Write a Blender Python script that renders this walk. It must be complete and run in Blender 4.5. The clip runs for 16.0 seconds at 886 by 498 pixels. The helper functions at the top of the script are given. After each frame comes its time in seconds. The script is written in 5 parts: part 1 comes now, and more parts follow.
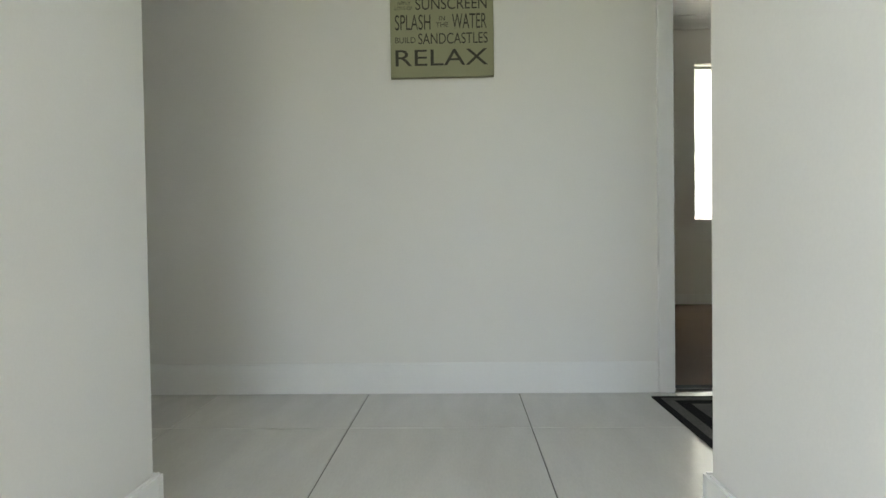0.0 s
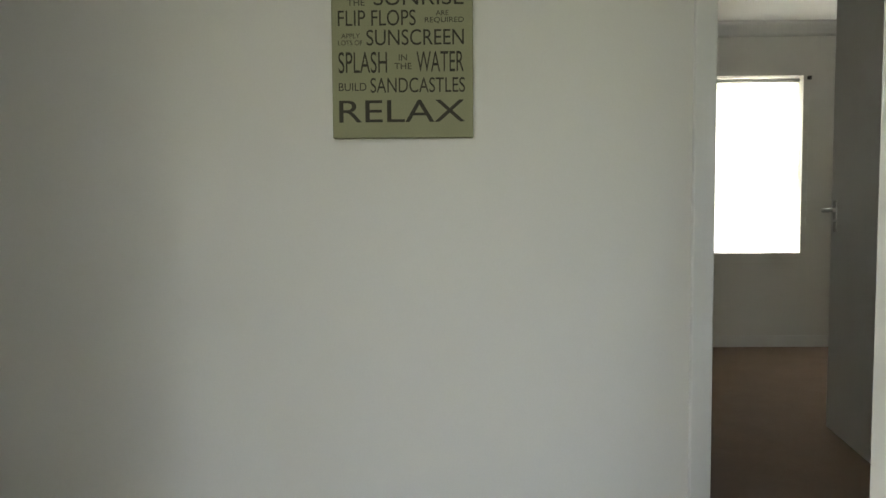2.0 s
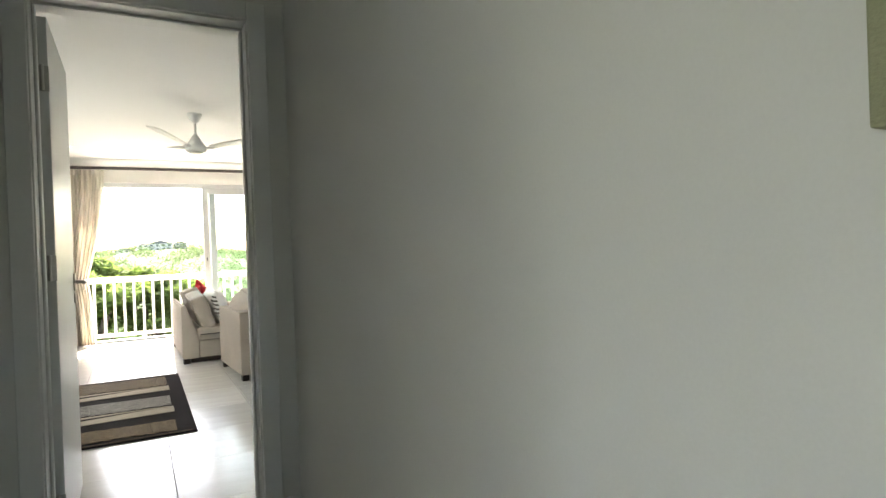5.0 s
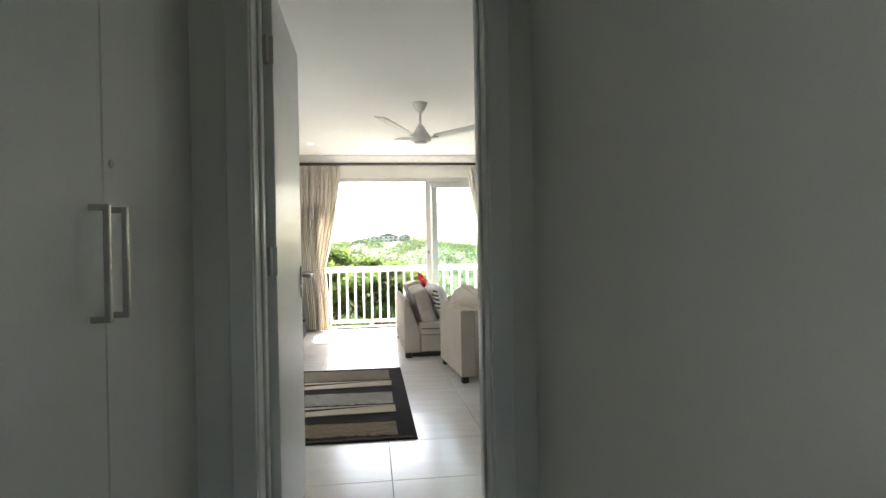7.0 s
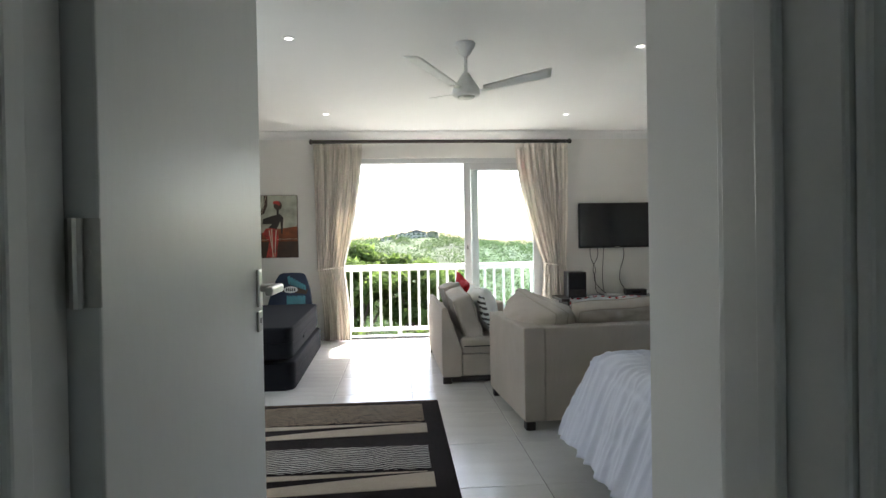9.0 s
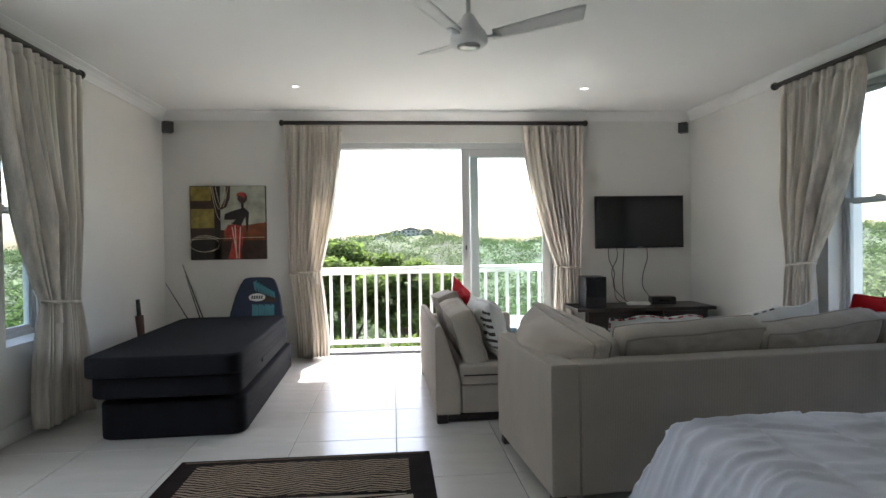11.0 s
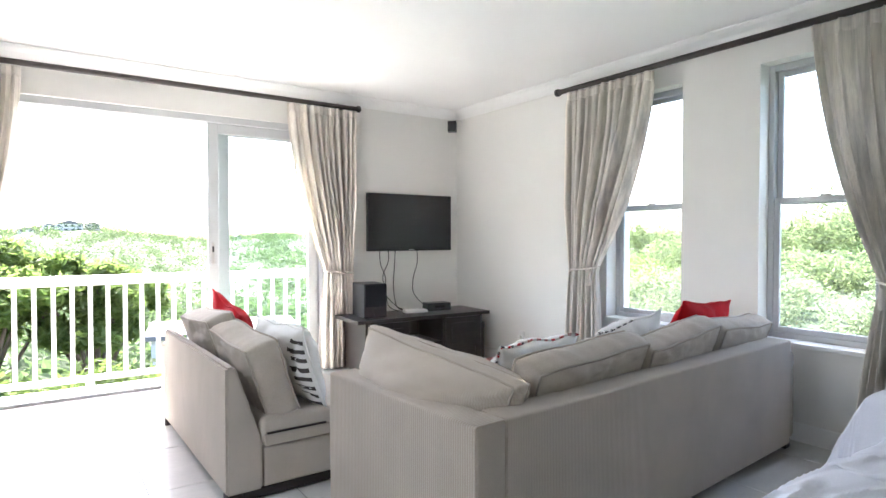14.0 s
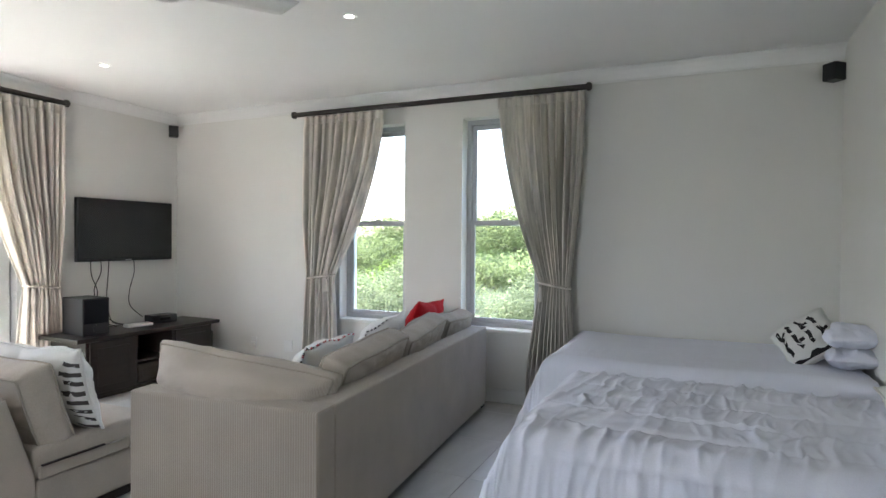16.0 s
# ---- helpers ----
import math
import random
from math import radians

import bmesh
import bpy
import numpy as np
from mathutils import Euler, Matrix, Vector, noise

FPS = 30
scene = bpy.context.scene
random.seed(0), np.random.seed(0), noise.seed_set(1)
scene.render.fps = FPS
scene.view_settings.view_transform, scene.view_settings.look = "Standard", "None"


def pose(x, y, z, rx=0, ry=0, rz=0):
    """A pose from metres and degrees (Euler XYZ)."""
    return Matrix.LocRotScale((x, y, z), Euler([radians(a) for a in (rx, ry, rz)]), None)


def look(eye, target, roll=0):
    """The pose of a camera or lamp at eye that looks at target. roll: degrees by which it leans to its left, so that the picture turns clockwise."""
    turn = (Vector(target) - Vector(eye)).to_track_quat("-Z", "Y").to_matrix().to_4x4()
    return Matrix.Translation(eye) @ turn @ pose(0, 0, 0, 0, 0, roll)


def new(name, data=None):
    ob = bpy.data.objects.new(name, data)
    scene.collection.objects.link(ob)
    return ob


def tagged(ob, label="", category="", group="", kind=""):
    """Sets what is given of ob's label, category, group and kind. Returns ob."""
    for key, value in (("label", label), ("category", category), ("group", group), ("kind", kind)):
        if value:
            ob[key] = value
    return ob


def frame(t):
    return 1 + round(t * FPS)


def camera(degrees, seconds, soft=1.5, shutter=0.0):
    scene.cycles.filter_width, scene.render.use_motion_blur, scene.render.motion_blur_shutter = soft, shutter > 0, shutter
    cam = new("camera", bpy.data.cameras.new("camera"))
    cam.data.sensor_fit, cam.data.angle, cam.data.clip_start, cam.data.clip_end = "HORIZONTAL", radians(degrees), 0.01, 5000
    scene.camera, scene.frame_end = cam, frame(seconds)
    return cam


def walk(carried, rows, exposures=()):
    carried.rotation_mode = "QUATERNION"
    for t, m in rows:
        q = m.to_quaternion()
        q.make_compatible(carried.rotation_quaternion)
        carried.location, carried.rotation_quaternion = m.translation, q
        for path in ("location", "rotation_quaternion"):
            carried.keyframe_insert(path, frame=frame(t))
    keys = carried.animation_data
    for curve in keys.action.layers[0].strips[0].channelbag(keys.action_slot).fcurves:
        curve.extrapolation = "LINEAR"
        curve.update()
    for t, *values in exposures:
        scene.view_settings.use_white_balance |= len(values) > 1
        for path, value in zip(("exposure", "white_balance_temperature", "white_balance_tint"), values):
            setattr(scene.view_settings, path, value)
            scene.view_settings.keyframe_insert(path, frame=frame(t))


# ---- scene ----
cam = camera(74.8, 16.0)
EXPOSURES = [(0.0, 3.78, 7550, 12), (1.0, 3.84, 7550, 12), (2.0, 3.58, 7750, 13), (3.0, 3.46, 7800, 13), (4.0, 3.9, 7650, 12), (5.2, 3.74, 7300, 12), (7.3, 3.28, 6900, 11), (8.7, 2.88, 6500, 11), (11.0, 2.45, 6350, 13), (12.5, 3.1, 6250, 15), (13.5, 3.58, 6250, 16), (14.5, 3.75, 6250, 17), (16.0, 3.12, 6350, 15)]
PATH = [
    (0, (-0.156, 0.85, 0.634), (1.843, 0.916, 0.593), -0.8),
    (0.5, (0.024, 0.846, 0.694), (2.022, 0.902, 0.645), -0.7),
    (1, (0.156, 0.903, 0.83), (2.155, 0.894, 0.768), -0.7),
    (1.5, (0.332, 0.84, 0.9), (2.33, 0.849, 0.817), -0.6),
    (2, (0.457, 0.776, 1.029), (2.454, 0.81, 0.931), -0.4),
    (2.5, (0.672, 0.735, 1.04), (2.667, 0.826, 0.943), -0.7),
    (3, (0.848, 0.783, 1.161), (2.839, 0.936, 1.052), -1.1),
    (3.5, (1.076, 0.781, 1.173), (3.002, 1.308, 1.055), -1.7),
    (4, (1.369, 0.686, 1.123), (2.869, 2.008, 1.104), -2.1),
    (4.5, (1.539, 0.815, 1.144), (2.77, 2.391, 1.13), -1.9),
    (5, (1.594, 0.851, 1.184), (2.526, 2.621, 1.171), -2.1),
    (5.2, (1.61, 0.846, 1.189), (2.411, 2.679, 1.184), -1.9),
    (7.3, (1.636, 1.678, 1.194), (1.858, 3.666, 1.182), -1.1),
    (8, (1.632, 2.179, 1.183), (1.804, 4.172, 1.166), -1.1),
    (8.7, (1.633, 2.708, 1.164), (1.788, 4.702, 1.144), -1.0),
    (10.8, (1.723, 3.904, 1.189), (1.872, 5.898, 1.164), -1.1),
    (11, (1.723, 3.968, 1.183), (1.895, 5.96, 1.154), -0.9),
    (11.5, (1.714, 4.169, 1.193), (1.996, 6.149, 1.161), -0.9),
    (12, (1.692, 4.384, 1.18), (2.1, 6.342, 1.148), -0.8),
    (12.5, (1.673, 4.622, 1.191), (2.164, 6.561, 1.153), -0.6),
    (13, (1.609, 4.79, 1.187), (2.228, 6.691, 1.147), -0.5),
    (13.4, (1.54, 4.873, 1.192), (2.377, 6.689, 1.15), -0.2),
    (13.5, (1.48, 4.942, 1.188), (2.397, 6.719, 1.151), -0.1),
    (14, (1.33, 5.048, 1.209), (2.467, 6.693, 1.167), -0.0),
    (14.5, (1.17, 5.137, 1.226), (2.537, 6.596, 1.185), 0.2),
    (15, (0.985, 5.174, 1.241), (2.553, 6.415, 1.204), 0.4),
    (15.5, (0.811, 5.144, 1.26), (2.532, 6.162, 1.226), 0.4),
    (16, (0.611, 5.115, 1.286), (2.438, 5.927, 1.256), 0.5),
]
walk(cam, [(t, look(eye, target, roll)) for t, eye, target, roll in PATH], EXPOSURES)

# ---- light ----
world = bpy.data.worlds.new("sky")
scene.world = world
world.use_nodes = True
wn = world.node_tree
sky = wn.nodes.new("ShaderNodeTexSky")
sky.sky_type = "NISHITA"
sky.sun_disc = False
SUN_UP, SUN_AZ = 56.5, 13.0
sky.sun_elevation = radians(SUN_UP)
sky.sun_rotation = radians(SUN_AZ)
sky.dust_density = 3.0
wn.links.new(sky.outputs[0], wn.nodes["Background"].inputs[0])
wn.nodes["Background"].inputs[1].default_value = 0.15


def lamp(name, kind, energy, m, color=(1, 1, 1), size=(1, 1)):
    data = bpy.data.lights.new(name, kind)
    data.energy, data.color = energy, color
    if kind == "AREA":
        data.shape, data.size, data.size_y = "RECTANGLE", size[0], size[1]
    ob = new(name, data)
    ob.matrix_world = m
    return ob


sun = lamp("sun", "SUN", 3.4, pose(0, 30, 40, -(90 - SUN_UP), 0, -SUN_AZ), (1.0, 0.95, 0.88))
sun.data.angle = radians(0.6)


# daylight in openings that the walk never looks through
lamp("left_window_light", "AREA", 2.2, look((-0.80, 6.57, 1.45), (2.0, 6.9, 1.0)), (0.94, 0.97, 1.0), (0.62, 1.6))
lamp("stair_window_light", "AREA", 0.40, look((-2.42, 1.0, 0.95), (1.0, 0.75, 1.0)), (1.0, 0.97, 0.90), (0.95, 1.7))
lamp("bedroom_window_light", "AREA", 2.6, look((5.42, -1.61, 1.45), (3.0, -1.61, 1.45)), (0.98, 1.0, 0.98), (0.7, 1.35))
# second stair opening is unseen, added to brighten the right stair wall
lamp("stair_side_added_light", "AREA", 1.45, look((-1.1, 1.53, 1.2), (-0.6, 0.0, 0.9)), (0.80, 0.90, 1.0), (0.9, 1.5))


# ---- making ----
def place(ob, parent):
    if parent is not None:
        ob.parent = parent
        ob.matrix_parent_inverse = Matrix.Identity(4)
    return ob


def part(name, bm, material, parent=None, label="", smooth=False):
    me = bpy.data.meshes.new(name)
    bmesh.ops.recalc_face_normals(bm, faces=bm.faces)
    if smooth:
        for f in bm.faces:
            f.smooth = True
    bm.to_mesh(me)
    bm.free()
    me.materials.append(material)
    ob = place(new(name, me), parent)
    if label:
        ob["label"] = label
    return ob


def thing(name, label, category, group="", m=None, kind=""):
    ob = new(name)
    ob.empty_display_size = 0.1
    if m is not None:
        ob.matrix_world = m
    return tagged(ob, label, category, group, kind)


def add_box(bm, x0, x1, y0, y1, z0, z1, bevel=0.0, segments=1):
    r = bmesh.ops.create_cube(bm, size=1.0)
    vs = r["verts"]
    for v in vs:
        v.co = Vector(((x0 + x1) / 2 + v.co.x * (x1 - x0), (y0 + y1) / 2 + v.co.y * (y1 - y0), (z0 + z1) / 2 + v.co.z * (z1 - z0)))
    if bevel > 0:
        es = list({e for v in vs for e in v.link_edges})
        bmesh.ops.bevel(bm, geom=es, offset=bevel, segments=segments, profile=0.5, affect="EDGES")
    return bm


def box(x0, x1, y0, y1, z0, z1, bevel=0.0, segments=1):
    return add_box(bmesh.new(), x0, x1, y0, y1, z0, z1, bevel, segments)


def add_tube(bm, a, b, r0, r1=None, n=12, caps=True):
    a, b = Vector(a), Vector(b)
    r1 = r0 if r1 is None else r1
    q = (b - a).to_track_quat("Z", "Y").to_matrix().to_4x4()
    bmesh.ops.create_cone(bm, cap_ends=caps, segments=n, radius1=r0, radius2=r1, depth=(b - a).length,
                          matrix=Matrix.Translation((a + b) / 2) @ q)
    return bm


def tube(a, b, r0, r1=None, n=12):
    return add_tube(bmesh.new(), a, b, r0, r1, n)


def sweep(points, r, n=8):
    """A round bar along a smooth line of points."""
    bm = bmesh.new()
    pts = [Vector(p) for p in points]
    rings = []
    for i, p in enumerate(pts):
        d = (pts[min(i + 1, len(pts) - 1)] - pts[max(i - 1, 0)]).normalized()
        u = d.orthogonal().normalized() if not rings else (u - d * u.dot(d)).normalized()
        w = d.cross(u)
        rings.append([bm.verts.new(p + (u * math.cos(2 * math.pi * k / n) + w * math.sin(2 * math.pi * k / n)) * r) for k in range(n)])
    for a, b in zip(rings, rings[1:]):
        for k in range(n):
            bm.faces.new((a[k], a[(k + 1) % n], b[(k + 1) % n], b[k]))
    bm.faces.new(rings[0][::-1])
    bm.faces.new(rings[-1])
    return bm


def grid(nu, nv, f, closed_u=False):
    """A sheet of quads through f(u, v), with u and v from 0 to 1."""
    bm = bmesh.new()
    vs = [[bm.verts.new(f(i / nu, j / nv)) for j in range(nv + 1)] for i in range(nu + (0 if closed_u else 1))]
    n = len(vs)
    for i in range(nu):
        for j in range(nv):
            bm.faces.new((vs[i][j], vs[(i + 1) % n][j], vs[(i + 1) % n][j + 1], vs[i][j + 1]))
    return bm


def lathe(profile, n=24):
    """A turned shape about z from (radius, height) pairs."""
    bm = bmesh.new()
    rings = [[bm.verts.new((r * math.cos(2 * math.pi * k / n), r * math.sin(2 * math.pi * k / n), z)) for k in range(n)] for r, z in profile]
    for a, b in zip(rings, rings[1:]):
        for k in range(n):
            bm.faces.new((a[k], a[(k + 1) % n], b[(k + 1) % n], b[k]))
    bm.faces.new(rings[0][::-1])
    bm.faces.new(rings[-1])
    return bm


def wall(name, axis, p0, p1, a0, a1, z0, z1, openings, material, label):
    """A wall between the planes p0 and p1 across axis, from a0 to a1, with openings (a, b, low, high) right through it."""
    bm = bmesh.new()
    cuts = sorted({a0, a1, *(v for o in openings for v in o[:2])})
    for u, v in zip(cuts, cuts[1:]):
        spans = [(z0, z1)]
        for oa, ob, lo, hi in openings:
            if oa <= (u + v) / 2 <= ob:
                spans = [s for a, b in spans for s in ((a, min(b, lo)), (max(a, hi), b)) if s[1] - s[0] > 1e-4]
        for a, b in spans:
            if axis == "x":
                add_box(bm, p0, p1, u, v, a, b)
            else:
                add_box(bm, u, v, p0, p1, a, b)
    return tagged(part(name, bm, material), label, "wall", kind="structure")


# ---- materials ----
def material(name, color, rough=0.6, metal=0.0, vary=0.06, scale=3.0, fine=60.0, bump=0.05, fine_vary=0.03, sheen=0.0, coat=0.0, spread=(1, 1, 1)):
    """A painted, woven or moulded surface: base colour with broad mottling, fine grain and relief."""
    m = bpy.data.materials.new(name)
    m.use_nodes = True
    nt = m.node_tree
    b = nt.nodes["Principled BSDF"]
    b.inputs["Roughness"].default_value = rough
    b.inputs["Metallic"].default_value = metal
    b.inputs["Sheen Weight"].default_value = sheen
    b.inputs["Coat Weight"].default_value = coat
    co = nt.nodes.new("ShaderNodeTexCoord")
    mp = nt.nodes.new("ShaderNodeMapping")
    mp.inputs["Scale"].default_value = spread
    nt.links.new(co.outputs["Object"], mp.inputs["Vector"])
    n1 = nt.nodes.new("ShaderNodeTexNoise")
    n1.inputs["Scale"].default_value = scale
    n1.inputs["Detail"].default_value = 5
    n2 = nt.nodes.new("ShaderNodeTexNoise")
    n2.inputs["Scale"].default_value = fine
    n2.inputs["Detail"].default_value = 3
    nt.links.new(mp.outputs[0], n1.inputs["Vector"])
    nt.links.new(mp.outputs[0], n2.inputs["Vector"])
    r1 = nt.nodes.new("ShaderNodeMapRange")
    r1.inputs["From Min"].default_value, r1.inputs["From Max"].default_value = 0.3, 0.7
    r1.inputs["To Min"].default_value, r1.inputs["To Max"].default_value = 1 - vary, 1 + vary
    r2 = nt.nodes.new("ShaderNodeMapRange")
    r2.inputs["From Min"].default_value, r2.inputs["From Max"].default_value = 0.3, 0.7
    r2.inputs["To Min"].default_value, r2.inputs["To Max"].default_value = 1 - fine_vary, 1 + fine_vary
    nt.links.new(n1.outputs[0], r1.inputs[0])
    nt.links.new(n2.outputs[0], r2.inputs[0])
    mul = nt.nodes.new("ShaderNodeMath")
    mul.operation = "MULTIPLY"
    nt.links.new(r1.outputs[0], mul.inputs[0])
    nt.links.new(r2.outputs[0], mul.inputs[1])
    sc = nt.nodes.new("ShaderNodeVectorMath")
    sc.operation = "SCALE"
    sc.inputs[0].default_value = color
    nt.links.new(mul.outputs[0], sc.inputs["Scale"])
    nt.links.new(sc.outputs[0], b.inputs["Base Color"])
    rr = nt.nodes.new("ShaderNodeMapRange")
    rr.inputs["To Min"].default_value, rr.inputs["To Max"].default_value = max(0.02, rough - 0.07), min(1, rough + 0.07)
    nt.links.new(n1.outputs[0], rr.inputs[0])
    nt.links.new(rr.outputs[0], b.inputs["Roughness"])
    if bump:
        bp = nt.nodes.new("ShaderNodeBump")
        bp.inputs["Strength"].default_value = bump
        bp.inputs["Distance"].default_value = 0.01
        nt.links.new(n2.outputs[0], bp.inputs["Height"])
        nt.links.new(bp.outputs[0], b.inputs["Normal"])
    return m


def random_tint(m, amount):
    """Lets each object differ a little in brightness."""
    nt = m.node_tree
    b = nt.nodes["Principled BSDF"]
    src = b.inputs["Base Color"].links[0].from_socket
    info = nt.nodes.new("ShaderNodeObjectInfo")
    r = nt.nodes.new("ShaderNodeMapRange")
    r.inputs["To Min"].default_value, r.inputs["To Max"].default_value = 1 - amount, 1 + amount
    nt.links.new(info.outputs["Random"], r.inputs[0])
    sc = nt.nodes.new("ShaderNodeVectorMath")
    sc.operation = "SCALE"
    nt.links.new(src, sc.inputs[0])
    nt.links.new(r.outputs[0], sc.inputs["Scale"])
    nt.links.new(sc.outputs[0], b.inputs["Base Color"])
    return m


WALL = material("wall_paint", (0.76, 0.75, 0.715), 0.75, vary=0.02, scale=1.2, fine=180, bump=0.04, fine_vary=0.012)
CEIL = material("ceiling_paint", (0.84, 0.84, 0.825), 0.85, vary=0.015, scale=1.0, fine=150, bump=0.03, fine_vary=0.01)
TRIM = material("trim_gloss_paint", (0.80, 0.80, 0.78), 0.35, vary=0.02, scale=2, fine=90, bump=0.02, fine_vary=0.01)
DOOR = material("door_satin_paint", (0.77, 0.775, 0.76), 0.40, vary=0.02, scale=2, fine=70, bump=0.03, fine_vary=0.01, spread=(1, 1, 0.3))
TILE = random_tint(material("porcelain_tile", (0.62, 0.61, 0.575), 0.22, vary=0.05, scale=2.5, fine=45, bump=0.01, fine_vary=0.03, spread=(1, 4, 1)), 0.03)
GROUT = material("grout", (0.16, 0.15, 0.135), 0.9, vary=0.15, fine=120)
CARPET = material("brown_carpet", (0.20, 0.135, 0.095), 0.98, vary=0.10, scale=5, fine=260, bump=0.5, fine_vary=0.25, sheen=0.2)
ALU = material("grey_aluminium", (0.50, 0.515, 0.52), 0.45, metal=0.15, vary=0.03, fine=80, bump=0.01)
STEEL = material("satin_steel", (0.55, 0.54, 0.52), 0.32, metal=1.0, vary=0.05, fine=120, bump=0.02)
RAILP = material("white_rail_paint", (0.80, 0.80, 0.78), 0.45, vary=0.03, fine=70, bump=0.02)
WENGE = material("dark_wood", (0.022, 0.015, 0.012), 0.4, vary=0.25, scale=4, fine=60, bump=0.05, fine_vary=0.2, spread=(0.3, 2, 2))
ROD = material("dark_rod_wood", (0.030, 0.022, 0.019), 0.38, vary=0.2, scale=5, fine=50, bump=0.03, spread=(2, 0.3, 2))
FABRIC = material("sofa_fabric", (0.46, 0.408, 0.342), 0.95, vary=0.08, scale=5, fine=240, bump=0.2, fine_vary=0.08, sheen=0.12)
LINEN = material("white_linen", (0.78, 0.80, 0.89), 0.9, vary=0.02, scale=3, fine=200, bump=0.1, fine_vary=0.02, sheen=0.1)
BLACKF = material("charcoal_mattress_fabric", (0.014, 0.0145, 0.018), 0.85, vary=0.15, scale=5, fine=220, bump=0.2, fine_vary=0.15)
RED = material("red_fabric", (0.46, 0.008, 0.012), 0.9, vary=0.08, fine=200, bump=0.2, sheen=0.02)
# woven stripes, with contrast raised to paint in some of the folds' shade
CURTAIN = material("curtain_linen", (0.81, 0.765, 0.70), 0.95, vary=0.26, scale=16, fine=220, bump=0.2, fine_vary=0.08, spread=(1, 1, 0.03))
PLASTIC = material("black_plastic", (0.014, 0.014, 0.015), 0.35, vary=0.1, fine=150, bump=0.02)
SCREEN = material("screen_glass", (0.008, 0.008, 0.010), 0.14, vary=0.05, fine=20, bump=0.0)
WHITEP = material("white_plastic", (0.78, 0.78, 0.76), 0.4, vary=0.02, fine=100, bump=0.01)

GLASS = bpy.data.materials.new("window_glass")
GLASS.use_nodes = True
gb = GLASS.node_tree.nodes["Principled BSDF"]
gb.inputs["Base Color"].default_value = (0.90, 0.965, 0.955, 1)
gb.inputs["Roughness"].default_value = 0.0
gb.inputs["IOR"].default_value = 1.1
gb.inputs["Transmission Weight"].default_value = 1.0


def weave(m, color2, scale, axis="X", amount=0.5, bump=0.3):
    """Adds fine ribs or stripes of a second colour."""
    nt = m.node_tree
    b = nt.nodes["Principled BSDF"]
    src = b.inputs["Base Color"].links[0].from_socket
    co = nt.nodes.new("ShaderNodeTexCoord")
    wv = nt.nodes.new("ShaderNodeTexWave")
    wv.bands_direction = axis
    wv.inputs["Scale"].default_value = scale
    wv.inputs["Distortion"].default_value = 0.4
    nt.links.new(co.outputs["Object"], wv.inputs["Vector"])
    mix = nt.nodes.new("ShaderNodeMix")
    mix.data_type = "RGBA"
    mul = nt.nodes.new("ShaderNodeMath")
    mul.operation = "MULTIPLY"
    mul.inputs[1].default_value = amount
    nt.links.new(wv.outputs["Fac"], mul.inputs[0])
    nt.links.new(mul.outputs[0], mix.inputs[0])
    nt.links.new(src, mix.inputs["A"])
    mix.inputs["B"].default_value = (*color2, 1)
    nt.links.new(mix.outputs["Result"], b.inputs["Base Color"])
    bp = nt.nodes.new("ShaderNodeBump")
    bp.inputs["Strength"].default_value = bump
    bp.inputs["Distance"].default_value = 0.003
    nt.links.new(wv.outputs["Fac"], bp.inputs["Height"])
    old = b.inputs["Normal"].links
    if old:
        nt.links.new(old[0].from_socket, bp.inputs["Normal"])
    nt.links.new(bp.outputs[0], b.inputs["Normal"])
    return m


CORDX = weave(material("corduroy_along_x", (0.47, 0.415, 0.348), 0.95, vary=0.08, scale=4, fine=240, bump=0.2, fine_vary=0.06, sheen=0.12), (0.30, 0.25, 0.205), 40, "X", 0.20, 0.3)
CORDY = weave(material("corduroy_along_y", (0.47, 0.415, 0.348), 0.95, vary=0.08, scale=4, fine=240, bump=0.2, fine_vary=0.06, sheen=0.12), (0.30, 0.25, 0.205), 28, "Y", 0.55, 0.6)
# darker than the fabric: the seam line's shadow is put into this colour
PIPING = material("cushion_piping", (0.38, 0.335, 0.28), 0.9, fine=200)
SOFAFOOT = material("sofa_foot_wood", (0.02, 0.014, 0.011), 0.5, vary=0.2, fine=60)
PILLOW = material("cream_cotton", (0.74, 0.73, 0.70), 0.92, vary=0.03, scale=5, fine=210, bump=0.15, fine_vary=0.03, sheen=0.1)
INK = material("black_print", (0.018, 0.017, 0.017), 0.85, vary=0.2, fine=120, bump=0.05)
STRIPE = material("faded_black_stripe", (0.085, 0.078, 0.072), 0.9, vary=0.25, fine=120, bump=0.1)
CANVAS = material("sage_canvas", (0.30, 0.30, 0.185), 0.8, vary=0.04, scale=6, fine=260, bump=0.25, fine_vary=0.05)
OLIVEINK = material("dark_olive_lettering", (0.035, 0.030, 0.018), 0.7, vary=0.15, fine=160, bump=0.05)
RUGD = material("rug_dark_brown_pile", (0.013, 0.008, 0.0075), 0.98, vary=0.3, scale=8, fine=300, bump=0.6, fine_vary=0.3)
RUGB = material("rug_beige_pile", (0.42, 0.35, 0.26), 0.98, vary=0.10, scale=8, fine=300, bump=0.6, fine_vary=0.15, sheen=0.15)
RUGM = material("rug_mid_brown_pile", (0.16, 0.105, 0.065), 0.98, vary=0.15, scale=8, fine=300, bump=0.6, fine_vary=0.2, sheen=0.15)
MATG = material("mat_grey_pile", (0.12, 0.12, 0.115), 0.98, vary=0.1, scale=8, fine=320, bump=0.6, fine_vary=0.3)
MATD = material("mat_black_rubber", (0.014, 0.014, 0.015), 0.9, vary=0.15, scale=8, fine=320, bump=0.4, fine_vary=0.3)
